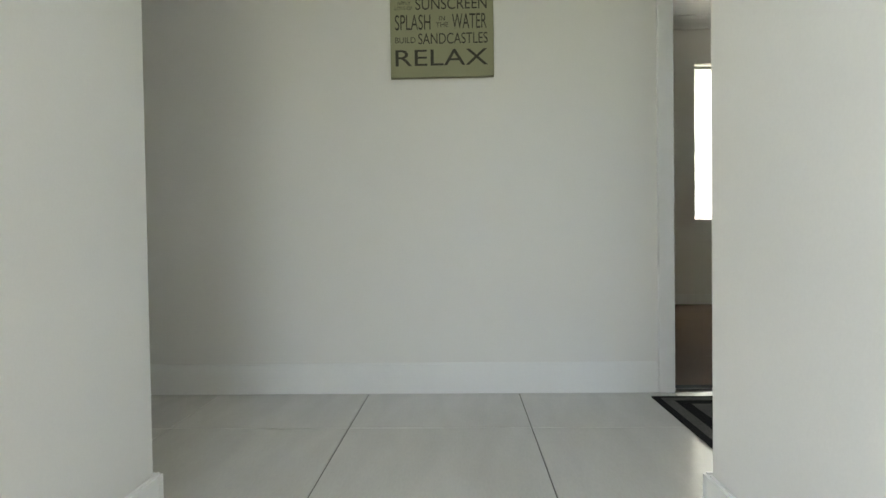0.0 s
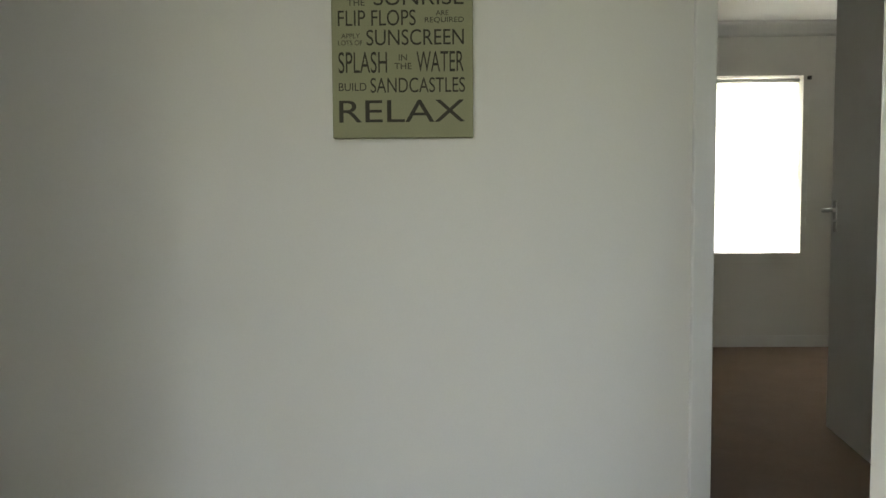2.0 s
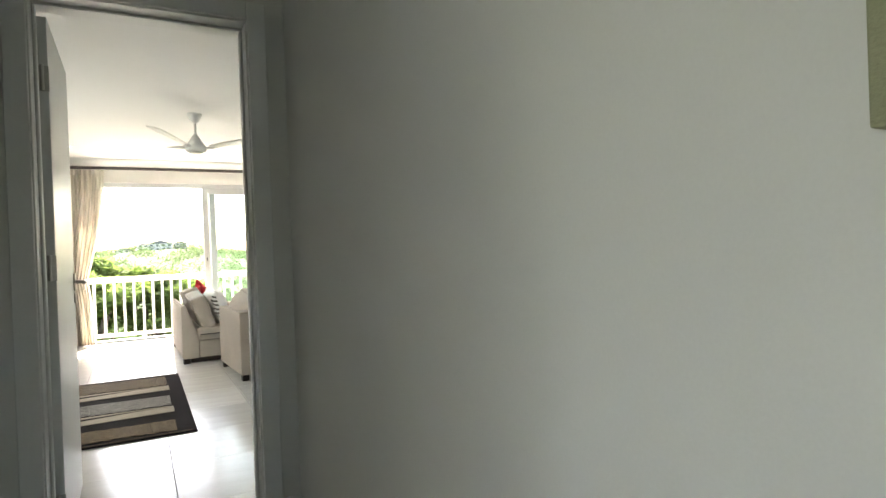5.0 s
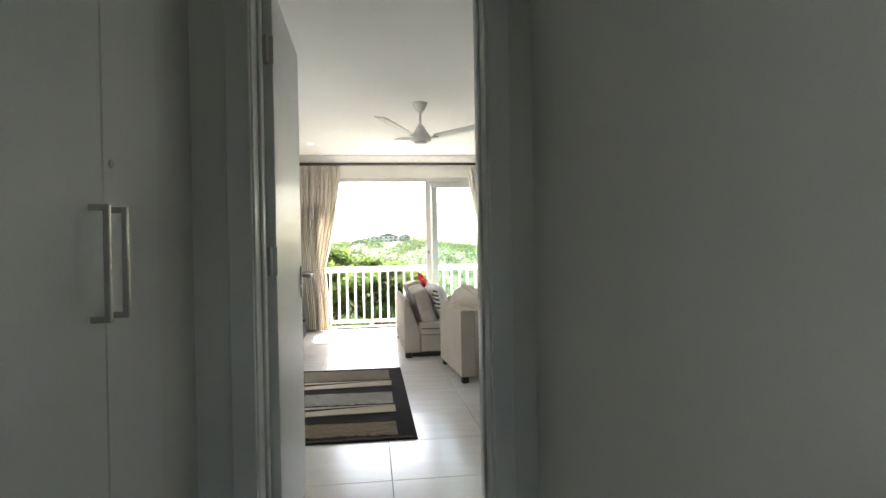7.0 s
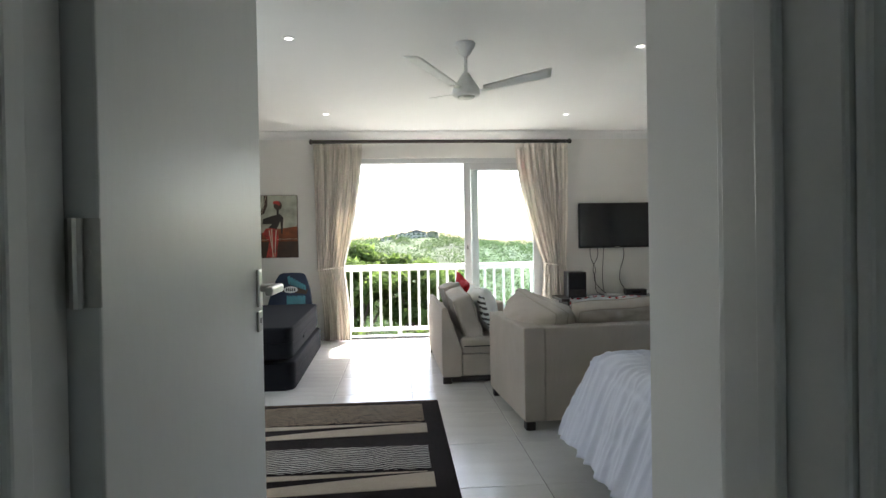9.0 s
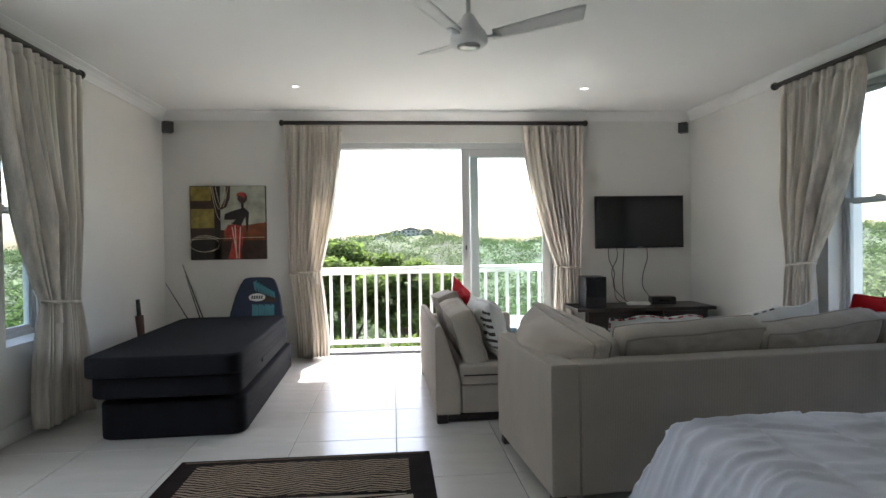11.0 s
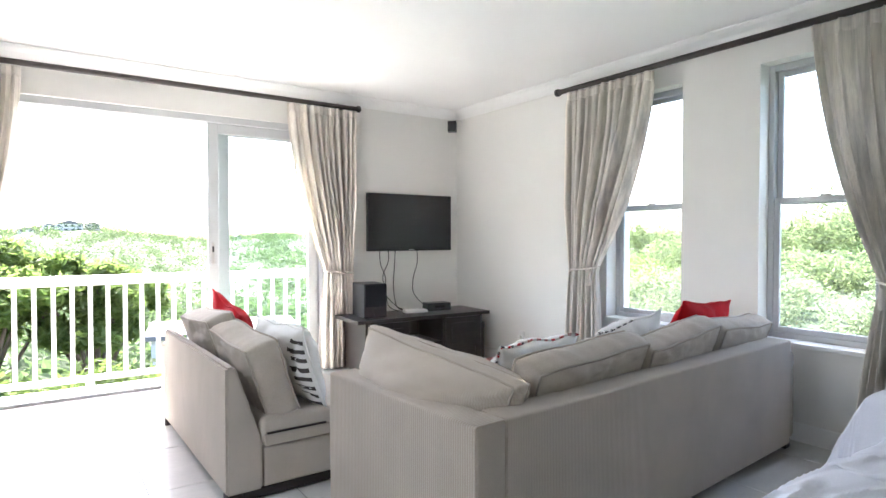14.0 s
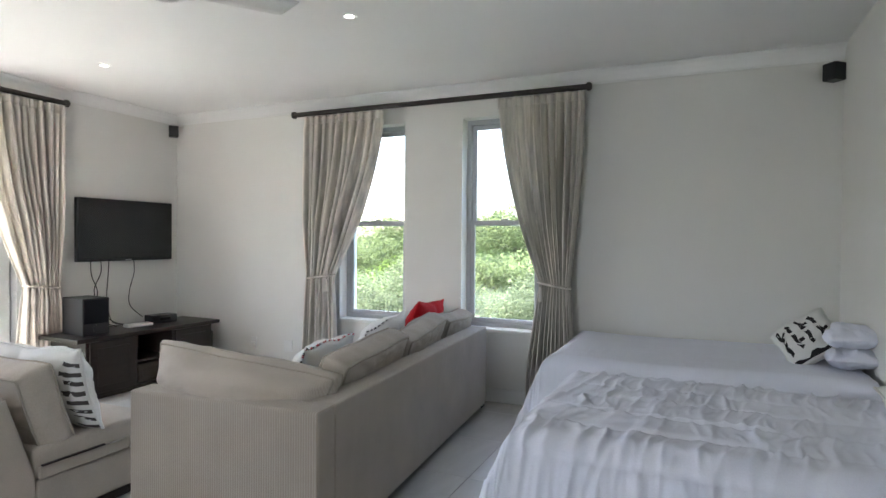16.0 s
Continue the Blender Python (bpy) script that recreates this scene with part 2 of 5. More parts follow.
BLUE = material("navy_board_skin", (0.012, 0.022, 0.06), 0.45, vary=0.25, scale=9, fine=90, bump=0.05)
TEAL = material("teal_board_flash", (0.06, 0.24, 0.30), 0.45, vary=0.2, scale=9, fine=90, bump=0.05)
LEAF1 = random_tint(material("leaf_green", (0.125, 0.185, 0.045), 0.55, vary=0.35, scale=1.2, fine=30, bump=0.0), 0.12)
LEAF2 = random_tint(material("leaf_dark_green", (0.060, 0.105, 0.030), 0.5, vary=0.35, scale=1.2, fine=30, bump=0.0), 0.12)
LEAF3 = random_tint(material("leaf_silver_green", (0.19, 0.23, 0.13), 0.6, vary=0.3, scale=1.5, fine=30, bump=0.0), 0.12)


SCRUB = random_tint(material("scrub_green", (0.062, 0.096, 0.036), 0.7, vary=0.35, scale=0.2, fine=3, bump=0.0), 0.1)
LEAF4 = random_tint(material("leaf_pale_green", (0.15, 0.19, 0.085), 0.6, vary=0.35, scale=0.8, fine=30, bump=0.0), 0.12)


def translucent(m, share):
    """Lets light through thin leaves and cloth."""
    nt = m.node_tree
    b = nt.nodes["Principled BSDF"]
    t = nt.nodes.new("ShaderNodeBsdfTranslucent")
    nt.links.new(b.inputs["Base Color"].links[0].from_socket, t.inputs[0])
    mix = nt.nodes.new("ShaderNodeMixShader")
    mix.inputs[0].default_value = share
    nt.links.new(b.outputs[0], mix.inputs[1])
    nt.links.new(t.outputs[0], mix.inputs[2])
    nt.links.new(mix.outputs[0], nt.nodes["Material Output"].inputs[0])
    return m


for leafy in (LEAF1, LEAF2, LEAF3, LEAF4, SCRUB):
    translucent(leafy, 0.70)
translucent(CURTAIN, 0.34)
# woven and foam surfaces have hardly any gloss
for matt in (RUGD, RUGB, RUGM, MATG, MATD, BLACKF, FABRIC, CORDX, CORDY, CARPET, CURTAIN, LINEN, STRIPE, RED):
    matt.node_tree.nodes["Principled BSDF"].inputs["Specular IOR Level"].default_value = 0.12
BARK = material("bark", (0.09, 0.07, 0.05), 0.95, vary=0.3, scale=6, fine=60, bump=0.6, fine_vary=0.3)
RENDERED = material("rendered_house_wall", (0.55, 0.52, 0.47), 0.9, vary=0.06, scale=1, fine=20)
ROOFT = material("grey_roof_tile", (0.12, 0.115, 0.11), 0.9, vary=0.15, scale=2, fine=20)
DARKGLASS = material("far_window_glass", (0.03, 0.04, 0.05), 0.15, vary=0.1, fine=10, bump=0)
BLIND = bpy.data.materials.new("white_roller_blind")
BLIND.use_nodes = True
bnt = BLIND.node_tree
tl = bnt.nodes.new("ShaderNodeBsdfTranslucent")
tl.inputs[0].default_value = (0.85, 0.86, 0.84, 1)
mx = bnt.nodes.new("ShaderNodeMixShader")
mx.inputs[0].default_value = 0.7
bnt.links.new(bnt.nodes["Principled BSDF"].outputs[0], mx.inputs[1])
bnt.links.new(tl.outputs[0], mx.inputs[2])
bnt.links.new(mx.outputs[0], bnt.nodes["Material Output"].inputs[0])

GROUND = material("green_hillside", (0.045, 0.066, 0.026), 0.95, vary=0.55, scale=0.045, fine=0.6, bump=0.0, fine_vary=0.45)
LAMPGLOW = bpy.data.materials.new("downlight_glow")
LAMPGLOW.use_nodes = True
lb = LAMPGLOW.node_tree.nodes["Principled BSDF"]
lb.inputs["Emission Color"].default_value = (1, 0.97, 0.9, 1)
lb.inputs["Emission Strength"].default_value = 0.8

# ---- structure ----
XL, XR, YB, YN, ZC = -0.60, 5.00, 10.10, 3.60, 2.54
T = 0.28
RW = [(6.25, 6.90, 0.58, 2.28), (7.43, 8.08, 0.58, 2.28)]
LW = [(6.25, 6.90, 0.58, 2.28), (7.65, 8.30, 0.58, 2.28)]
SLIDE = (0.88, 3.52, 0.0, 2.22)
TOPZ = ZC + 0.15
wall("wall_back", "y", YB, YB + T, XL - T, XR + T, -0.3, TOPZ, [SLIDE], WALL, "pale off-white painted wall with sliding door opening")
wall("wall_right", "x", XR, XR + T, 4.30, YB, -0.3, TOPZ, RW, WALL, "pale off-white painted wall with two tall windows")
wall("wall_left", "x", XL - T, XL, YN, YB, -0.3, TOPZ, LW, WALL, "pale off-white painted wall with tall windows")
wall("wall_door", "y", 3.40, YN, XL - T, 2.40, -0.3, TOPZ, [(1.24, 2.058, 0.0, 2.19)], WALL, "off-white plastered wall around the open room door")
wall("wall_bedhead", "y", 4.15, 4.30, 2.25, XR + T, -0.3, TOPZ, [], WALL, "plain off-white wall behind the bed heads")
wall("wall_return", "x", 2.25, 2.40, YN, 4.15, -0.3, TOPZ, [], WALL, "short off-white wall beside the doorway")
wall("wall_sign", "x", 2.19, 2.34, -1.60, 3.40, -0.3, TOPZ, [(-0.91, 0.03, 0.0, 2.13)], WALL, "off-white hall wall with a hung canvas sign")
wall("wall_hall_left", "x", 0.96, 1.08, 1.533, 3.40, -1.6, TOPZ, [], WALL, "off-white hall wall with built-in cupboard")
# its opening is added out of view for the side light
wall("wall_stair_left", "y", 1.533, 1.65, -2.4, 0.96, -1.6, TOPZ, [(-1.6, -0.6, 0.4, 2.0)], WALL, "off-white painted stair wall")
wall("wall_stair_right", "y", 0.205, 0.325, -2.4, 1.08, -1.6, TOPZ, [], WALL, "off-white painted stair wall")
wall("wall_stair_end", "x", -2.55, -2.4, 0.205, 1.65, -1.6, TOPZ, [(0.45, 1.45, 0.4, 2.1)], WALL, "off-white stair end wall with a window")
wall("wall_hall_right", "x", 0.96, 1.08, -1.60, 0.205, -0.3, TOPZ, [], WALL, "off-white painted hall wall")
# the opening is an unseen addition that brings daylight into the hall
wall("wall_hall_end", "y", -1.72, -1.60, 0.96, 2.34, -0.3, TOPZ, [(1.42, 1.80, 1.10, 1.80)], WALL, "off-white painted hall end wall with an added unseen opening")
wall("wall_bedroom_far", "x", 5.10, 5.35, -2.9, 1.7, -0.3, TOPZ, [(-1.98, -1.235, 0.755, 2.145)], WALL, "off-white bedroom wall with a bright window")
wall("wall_bedroom_side", "y", -3.02, -2.9, 2.34, 5.35, -0.3, TOPZ, [], WALL, "off-white painted bedroom wall")
wall("wall_bedroom_near", "y", 1.7, 1.82, 2.34, 5.35, -0.3, TOPZ, [], WALL, "off-white painted bedroom wall")
wall("wall_bedroom_hall", "x", 2.19, 2.34, -2.9, -1.60, -0.3, TOPZ, [], WALL, "off-white painted bedroom wall")
tagged(part("ceiling", box(XL - T, XR + T, 3.5, YB + T, ZC, ZC + 0.12), CEIL), "smooth white painted room ceiling", "ceiling", kind="structure")
tagged(part("ceiling_hall", box(-2.55, 5.35, -3.02, 3.5, ZC, ZC + 0.12), CEIL), "smooth white painted hall ceiling", "ceiling", kind="structure")
FLOOR = tagged(part("floor", box(XL, XR, 3.50, YB + 0.10, -0.2, -0.004), GROUT), "large pale porcelain floor tiles with thin dark joints", "floor", kind="structure")
FLOORH = tagged(part("floor_hall", box(0.95, 2.26, -1.6, 3.50, -0.2, -0.004), GROUT), "pale porcelain hall floor tiles with dark joints", "floor", kind="structure")
tagged(part("floor_bedroom", box(2.265, 5.1, -2.9, 1.7, -0.2, 0.002), CARPET), "brown cut-pile bedroom carpet", "floor", kind="structure")
tagged(part("threshold_strip", box(2.24, 2.275, -0.88, 0.0, -0.004, 0.006, 0.002), MATG), "thin dark strip between tile and carpet", "threshold", kind="structure")
# stairs that come up into the hall
for k in range(6):
    top = -0.177 * (k + 1)
    tagged(part("stair_step", box(0.95 - 0.29 * (k + 1), 0.95 - 0.29 * k, 0.325, 1.533, top - 0.4, top, 0.004), TILE), "pale tiled stair step below the hall", "step", "stair steps", kind="structure")
tagged(part("floor_landing", box(-2.4, 0.95 - 0.29 * 6, 0.325, 1.533, -1.5, -1.24), TILE), "pale tiled stair landing", "floor", kind="structure")


def cornice(name, pts, depth=0.09):
    """Coved moulding where wall and ceiling meet, along straight runs of (x, y) with the room on the left."""
    prof = [(0.0, -depth), (0.008, -depth), (0.012, -0.075), (0.03, -0.045), (0.055, -0.022), (0.082, -0.010), (depth, -0.008), (depth, 0.0)]
    for (ax, ay), (bx, by) in zip(pts, pts[1:]):
        d = Vector((bx - ax, by - ay, 0)).normalized()
        n = Vector((-d.y, d.x, 0))
        bm = bmesh.new()
        ends = [[bm.verts.new(Vector((px, py, ZC - 0.001)) + n * (o + 0.001) + Vector((0, 0, z))) for o, z in prof + [(0.0, 0.0)]] for px, py in ((ax, ay), (bx, by))]
        m = len(ends[0])
        for k in range(m):
            bm.faces.new((ends[0][k], ends[0][(k + 1) % m], ends[1][(k + 1) % m], ends[1][k]))
        bm.faces.new(ends[0])
        bm.faces.new(ends[1][::-1])
        tagged(part(name, bm, CEIL), "white coved cornice under the ceiling", "cornice", "cornices", kind="structure")


cornice("cornice", [(XR, 4.30), (XR, YB), (XL, YB), (XL, YN), (2.25, YN)][:4])
cornice("cornice", [(5.1, -2.9), (5.1, 1.7)])


def skirting(x0, x1, y0, y1, h=0.11):
    bm = box(x0, x1, y0, y1, 0.001, h)
    es = [e for e in bm.edges if all(v.co.z > h - 0.001 for v in e.verts)]
    bmesh.ops.bevel(bm, geom=es, offset=0.005, segments=2, affect="EDGES")
    tagged(part("baseboard", bm, TRIM), "white painted baseboard along the wall", "baseboard", "baseboards", kind="structure")


B = 0.015
skirting(XR - B, XR, 4.32, YB - 0.02)
skirting(XL, XL + B, YN + 0.02, YB - 0.02)
skirting(XL + B + 0.002, 0.80, YB - B, YB)
skirting(3.60, XR - B - 0.002, YB - B, YB)
skirting(XL + B + 0.002, 1.17, YN, YN + B)
skirting(2.40, XR - B - 0.002, 4.30, 4.30 + B)
skirting(2.175, 2.19, 0.074, 3.378, 0.125)
skirting(2.112, 2.173, 3.385, 3.40, 0.123)
skirting(1.08, 1.095, 1.518, 2.0, 0.125)
skirting(1.08, 1.095, -1.58, 0.340, 0.125)
skirting(0.955, 1.078, 1.518, 1.533, 0.125)
skirting(0.955, 1.078, 0.325, 0.340, 0.125)
skirting(5.085, 5.1, -2.88, 1.68, 0.095)


def door_frame(name, label, axis, face0, face1, a0, a1, top, w=0.075):
    """Lining and casings of a doorway between the wall faces; a0 and a1 are the clear opening."""
    f = thing(name, label, "door frame", kind="structure")
    pr = 0.018

    def bar(nm, u0, u1, p0, p1, z0, z1):
        b = box(p0, p1, u0, u1, z0, z1, 0.004, 2) if axis == "x" else box(u0, u1, p0, p1, z0, z1, 0.004, 2)
        return part(nm, b, TRIM, f)
    th = 0.03
    bar("jamb", a0 - th, a0, face0 + 0.002, face1 - 0.002, 0.0, top)
    bar("jamb", a1, a1 + th, face0 + 0.002, face1 - 0.002, 0.0, top)
    bar("head_lining", a0 - th, a1 + th, face0 + 0.002, face1 - 0.002, top + 0.001, top + th)
    mid = (face0 + face1) / 2
    bar("door_stop", a0, a0 + 0.012, mid - 0.02, mid + 0.015, 0.0, top - 0.013)
    bar("door_stop", a1 - 0.012, a1, mid - 0.02, mid + 0.015, 0.0, top - 0.013)
    bar("door_stop", a0, a1, mid - 0.02, mid + 0.015, top - 0.012, top)
    for p0, p1 in ((face0 - pr, face0), (face1, face1 + pr)):
        bar("casing", a0 - w, a0 - 0.006, p0, p1, 0.0, top + w)
        bar("casing", a1 + 0.006, a1 + w, p0, p1, 0.0, top + w)
        bar("casing", a0 - 0.006, a1 + 0.006, p0, p1, top + 0.006, top + w)
    return f


door_frame("door_frame_room", "white painted wooden frame round the room doorway", "y", 3.40, YN, 1.272, 2.028, 2.158, 0.082)
door_frame("door_frame_bedroom", "white painted wooden frame round the bedroom doorway", "x", 2.19, 2.34, -0.88, 0.0, 2.10, 0.07)


def lever(parent, y, z, side, flip):
    """Lever handle with rose and keyhole plate on a leaf that lies along local y; side: +1 or -1 in local x."""
    x = side * 0.021
    h = part("door_handle", box(min(x, x + side * 0.008), max(x, x + side * 0.008), y - 0.018, y + 0.018, z - 0.045, z + 0.045, 0.004, 2), STEEL, parent, "satin steel lever handle")
    bm = add_tube(bmesh.new(), (x, y, z), (x + side * 0.05, y, z), 0.010, n=12)
    add_box(bm, min(x + side * 0.042, x + side * 0.060), max(x + side * 0.042, x + side * 0.060), min(y - flip * 0.012, y + flip * 0.12), max(y - flip * 0.012, y + flip * 0.12), z - 0.010, z + 0.010, 0.006, 3)
    part("lever", bm, STEEL, h)
    bm = box(min(x, x + side * 0.006), max(x, x + side * 0.006), y - 0.018, y + 0.018, z - 0.105, z - 0.055, 0.003, 2)
    add_tube(bm, (x, y, z - 0.078), (x + side * 0.009, y, z - 0.078), 0.007, n=10)
    part("keyhole_plate", bm, STEEL, h)


def hinge(parent, z, x=0.0):
    h = part("hinge", tube((x, -0.012, z - 0.05), (x, -0.012, z + 0.05), 0.007, n=10), STEEL, parent, "steel butt hinge")
    part("hinge_plate", box(x - 0.022, x + 0.022, -0.003, -0.001, z - 0.05, z + 0.05, 0.0006), STEEL, h)
    for dz in (-0.035, -0.012, 0.012, 0.035):
        part("screw", tube((x + (0.008 if dz > 0 else -0.008), -0.003, z + dz), (x + (0.008 if dz > 0 else -0.008), -0.0045, z + dz), 0.004, n=8), STEEL, h)


def door_leaf(name, label, m, length, top, flip=-1):
    d = thing(name, label, "door", m=m, kind="structure")
    part("leaf", box(-0.02, 0.02, 0.0, length, 0.008, top, 0.003, 2), DOOR, d)
    lever(d, length - 0.055, 1.065, 1, flip)
    lever(d, length - 0.055, 1.065, -1, flip)
    for z in (0.2, 1.15, 1.9):
        hinge(d, z)
    return d


door_leaf("door_1", "white satin painted flush door standing open", pose(1.2855, 3.603, 0, 0, 0, 0.5), 0.80, 2.145)
door_leaf("door_2", "white flush bedroom door standing wide open", pose(2.375, -0.865, 0, 0, 0, -102.7), 0.93, 2.07)

# ---- sliding door ----
sd = thing("door_3", "grey aluminium sliding patio door, half open", "sliding door", kind="structure")
x0, x1, zt = SLIDE[0], SLIDE[1], SLIDE[3]
for nm, a in (("head_track", (x0, x1, YB + 0.03, YB + 0.16, zt - 0.055, zt)), ("floor_track", (x0, x1, YB + 0.03, YB + 0.16, -0.01, 0.022)),
              ("frame_side", (x0, x0 + 0.05, YB + 0.03, YB + 0.16, 0.022, zt - 0.055)), ("frame_side", (x1 - 0.05, x1, YB + 0.03, YB + 0.16, 0.022, zt - 0.055))):
    part(nm, box(*a, 0.003, 1), ALU, sd)


def sash(parent, nm, a0, a1, z0, z1, y, axis="y", w=0.055, depth=0.035, wb=None):
    """A glazed panel: two stiles, two rails and a pane."""
    wb = w if wb is None else wb

    def bx(u0, u1, z_0, z_1, d=depth, bev=0.003):
        return box(u0, u1, y - d / 2, y + d / 2, z_0, z_1, bev, 1) if axis == "y" else box(y - d / 2, y + d / 2, u0, u1, z_0, z_1, bev, 1)
    s = part(nm, bx(a0, a0 + w, z0, z1), ALU, parent)
    part("stile", bx(a1 - w, a1, z0, z1), ALU, s)
    part("rail", bx(a0 + w, a1 - w, z0, z0 + wb), ALU, s)
    part("rail", bx(a0 + w, a1 - w, z1 - w, z1), ALU, s)
    g = part("pane", bx(a0 + w - 0.006, a1 - w + 0.006, z0 + wb - 0.006, z1 - w + 0.006, 0.006, 0), GLASS, s)
    g.visible_shadow = False
    return s


sash(sd, "fixed_panel", 2.567, x1 - 0.052, 0.024, zt - 0.057, YB + 0.125, w=0.09)
s2 = sash(sd, "sliding_panel", 2.47, 3.43, 0.024, zt - 0.057, YB + 0.07, w=0.085)
part("latch", box(2.495, 2.52, YB + 0.044, YB + 0.0525, 0.98, 1.16, 0.004, 2), STEEL, s2, "steel latch plate")
part("latch_pull", box(2.500, 2.515, YB + 0.036, YB + 0.0445, 1.08, 1.13, 0.003, 2), PLASTIC, s2)


def sash_window(name, label, xf, y0, y1, z0, z1, side):
    """A vertical sliding window in a wall across x; xf: the frame's room-side plane, side: +1 when outdoors lies at greater x."""
    w = thing(name, label, "window", "sash windows", kind="structure")
    xm = xf + side * 0.035

    def fb(u0, u1, a, b, d=0.07):
        return box(xm - d / 2, xm + d / 2, u0, u1, a, b, 0.003, 1)
    part("window_frame", fb(y0, y0 + 0.035, z0, z1), ALU, w)
    part("window_frame", fb(y1 - 0.035, y1, z0, z1), ALU, w)
    part("window_frame", fb(y0 + 0.035, y1 - 0.035, z1 - 0.04, z1), ALU, w)
    part("window_frame", fb(y0 + 0.035, y1 - 0.035, z0, z0 + 0.035), ALU, w)
    zm = 1.43
    sash(w, "upper_sash", y0 + 0.036, y1 - 0.036, zm - 0.022, z1 - 0.041, xm + side * 0.018, "x", 0.034, 0.026)
    lo = sash(w, "lower_sash", y0 + 0.036, y1 - 0.036, z0 + 0.036, zm + 0.022, xm - side * 0.016, "x", 0.034, 0.026)
    part("sash_catch", box(xm - side * 0.016 - 0.012, xm - side * 0.016 + 0.012, (y0 + y1) / 2 - 0.03, (y0 + y1) / 2 + 0.03, zm + 0.0222, zm + 0.036, 0.003, 1), STEEL, lo)
    return w


for k, (a, b, lo, hi) in enumerate(RW):
    sash_window("window_%d" % (k + 1), "grey aluminium sash window with green garden outside", 5.11, a, b, lo, hi, 1)
    tagged(part("window_sill", box(XR - 0.02, 5.108, a, b, lo - 0.025, lo + 0.001, 0.004, 2), TRIM), "white painted inner window sill", "sill", "sills", kind="structure")
for k, (a, b, lo, hi) in enumerate(LW):
    sash_window("window_%d" % (k + 3), "grey aluminium sash window in a deep reveal", -0.80, a, b, lo, hi, -1)
bw = thing("window_5", "bright bedroom window behind a white roller blind", "window", kind="structure")
for a in ((5.20, 5.26, -1.98, -1.94, 0.755, 2.145), (5.20, 5.26, -1.275, -1.235, 0.755, 2.145), (5.20, 5.26, -1.94, -1.275, 0.755, 0.77), (5.20, 5.26, -1.94, -1.275, 2.105, 2.145), (5.20, 5.26, -1.94, -1.275, 1.42, 1.46)):
    part("window_frame", box(*a, 0.003, 1), TRIM, bw)
part("blind", box(5.155, 5.158, -1.975, -1.24, 0.79, 2.10), BLIND, bw, "white translucent roller blind")
part("blind_roller", tube((5.157, -1.975, 2.12), (5.157, -1.24, 2.12), 0.017, n=14), TRIM, bw)
part("blind_cord", tube((5.092, -2.02, 2.12), (5.092, -2.015, 0.97), 0.003, n=6), WHITEP, bw)
part("cord_holder", box(5.086, 5.0995, -2.035, -2.005, 2.11, 2.14, 0.003, 1), PLASTIC, bw)

# unseen window, added to brighten the hall and door casing from behind
hw = thing("window_6", "added unseen hall end window that lets light in", "window", kind="structure")
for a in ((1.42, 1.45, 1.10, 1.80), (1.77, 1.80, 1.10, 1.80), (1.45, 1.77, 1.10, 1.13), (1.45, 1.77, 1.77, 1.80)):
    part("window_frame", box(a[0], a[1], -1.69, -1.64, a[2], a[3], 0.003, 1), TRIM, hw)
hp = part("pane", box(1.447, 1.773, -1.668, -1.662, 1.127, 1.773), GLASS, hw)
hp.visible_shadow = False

# ---- balcony ----
RY = 10.62
tagged(part("balcony_floor", box(XL - T, XR + T, YB + T, RY + 0.12, -0.25, -0.05, 0.004), TILE), "narrow pale balcony slab outside the door", "balcony floor", kind="structure")
tagged(part("door_threshold", box(x0, x1, YB + 0.162, YB + T, -0.05, -0.004, 0.003), TILE), "pale sill slab of the patio door", "sill", kind="structure")
br = thing("balcony_railing", "white painted timber balcony railing with upright slats", "railing", m=pose(0, RY, -0.05))
part("top_rail", box(XL - T, XR + T, -0.05, 0.05, 0.90, 0.94, 0.008, 2), RAILP, br)
part("under_rail", box(XL - T, XR + T, -0.022, 0.022, 0.86, 0.8995, 0.004), RAILP, br)
part("bottom_rail", box(XL - T, XR + T, -0.025, 0.025, 0.07, 0.115, 0.005), RAILP, br)
for k in range(-13, 32):
    px = 1.016 + 0.1265 * k
    if XL - T < px < XR + T - 0.03:
        part("slat", box(px - 0.016, px + 0.016, -0.016, 0.016, 0.1155, 0.8595, 0.003), RAILP, br)
for px in (-0.6, 1.64, 3.88):
    part("post", box(px - 0.032, px + 0.032, -0.03, 0.03, 0.0, 0.0695, 0.004), RAILP, br)

# ---- curtains ----
def curtain_rod(name, a, b, axis):
    """A pole with flat end caps and wall brackets, between (x, y) ends at its own height."""
    z = 2.405
    A, Bv = Vector((*a, z)), Vector((*b, z))
    d = (Bv - A).normalized()
    r = thing(name, "dark stained wooden curtain pole with capped ends", "curtain pole", "curtain poles", m=Matrix.Translation(A))
    L = (Bv - A).length
    part("pole", tube((0, 0, 0), d * L, 0.021, n=18), ROD, r)
    for k, s in ((0.0, -1), (L, 1)):
        part("end_cap", add_tube(tube(d * k, d * (k + s * 0.022), 0.031, 0.031, 18), d * (k + s * 0.022), d * (k + s * 0.034), 0.031, 0.018, 18), ROD, r)
    n = Vector((1, 0, 0)) if axis == "x+" else Vector((-1, 0, 0)) if axis == "x-" else Vector((0, 1, 0))
    gap = 0.13 if axis != "y" else 0.11
    for k in (0.12, L - 0.12):
        bm = add_tube(bmesh.new(), d * k, d * k + n * gap, 0.010, n=10)
        add_tube(bm, d * k + n * (gap - 0.008), d * k + n * (gap - 0.0005), 0.03, n=16)
        part("bracket", bm, ROD, r)
    return r


curtain_rod("curtain_pole", (0.63, 9.99), (3.77, 9.99), "y")
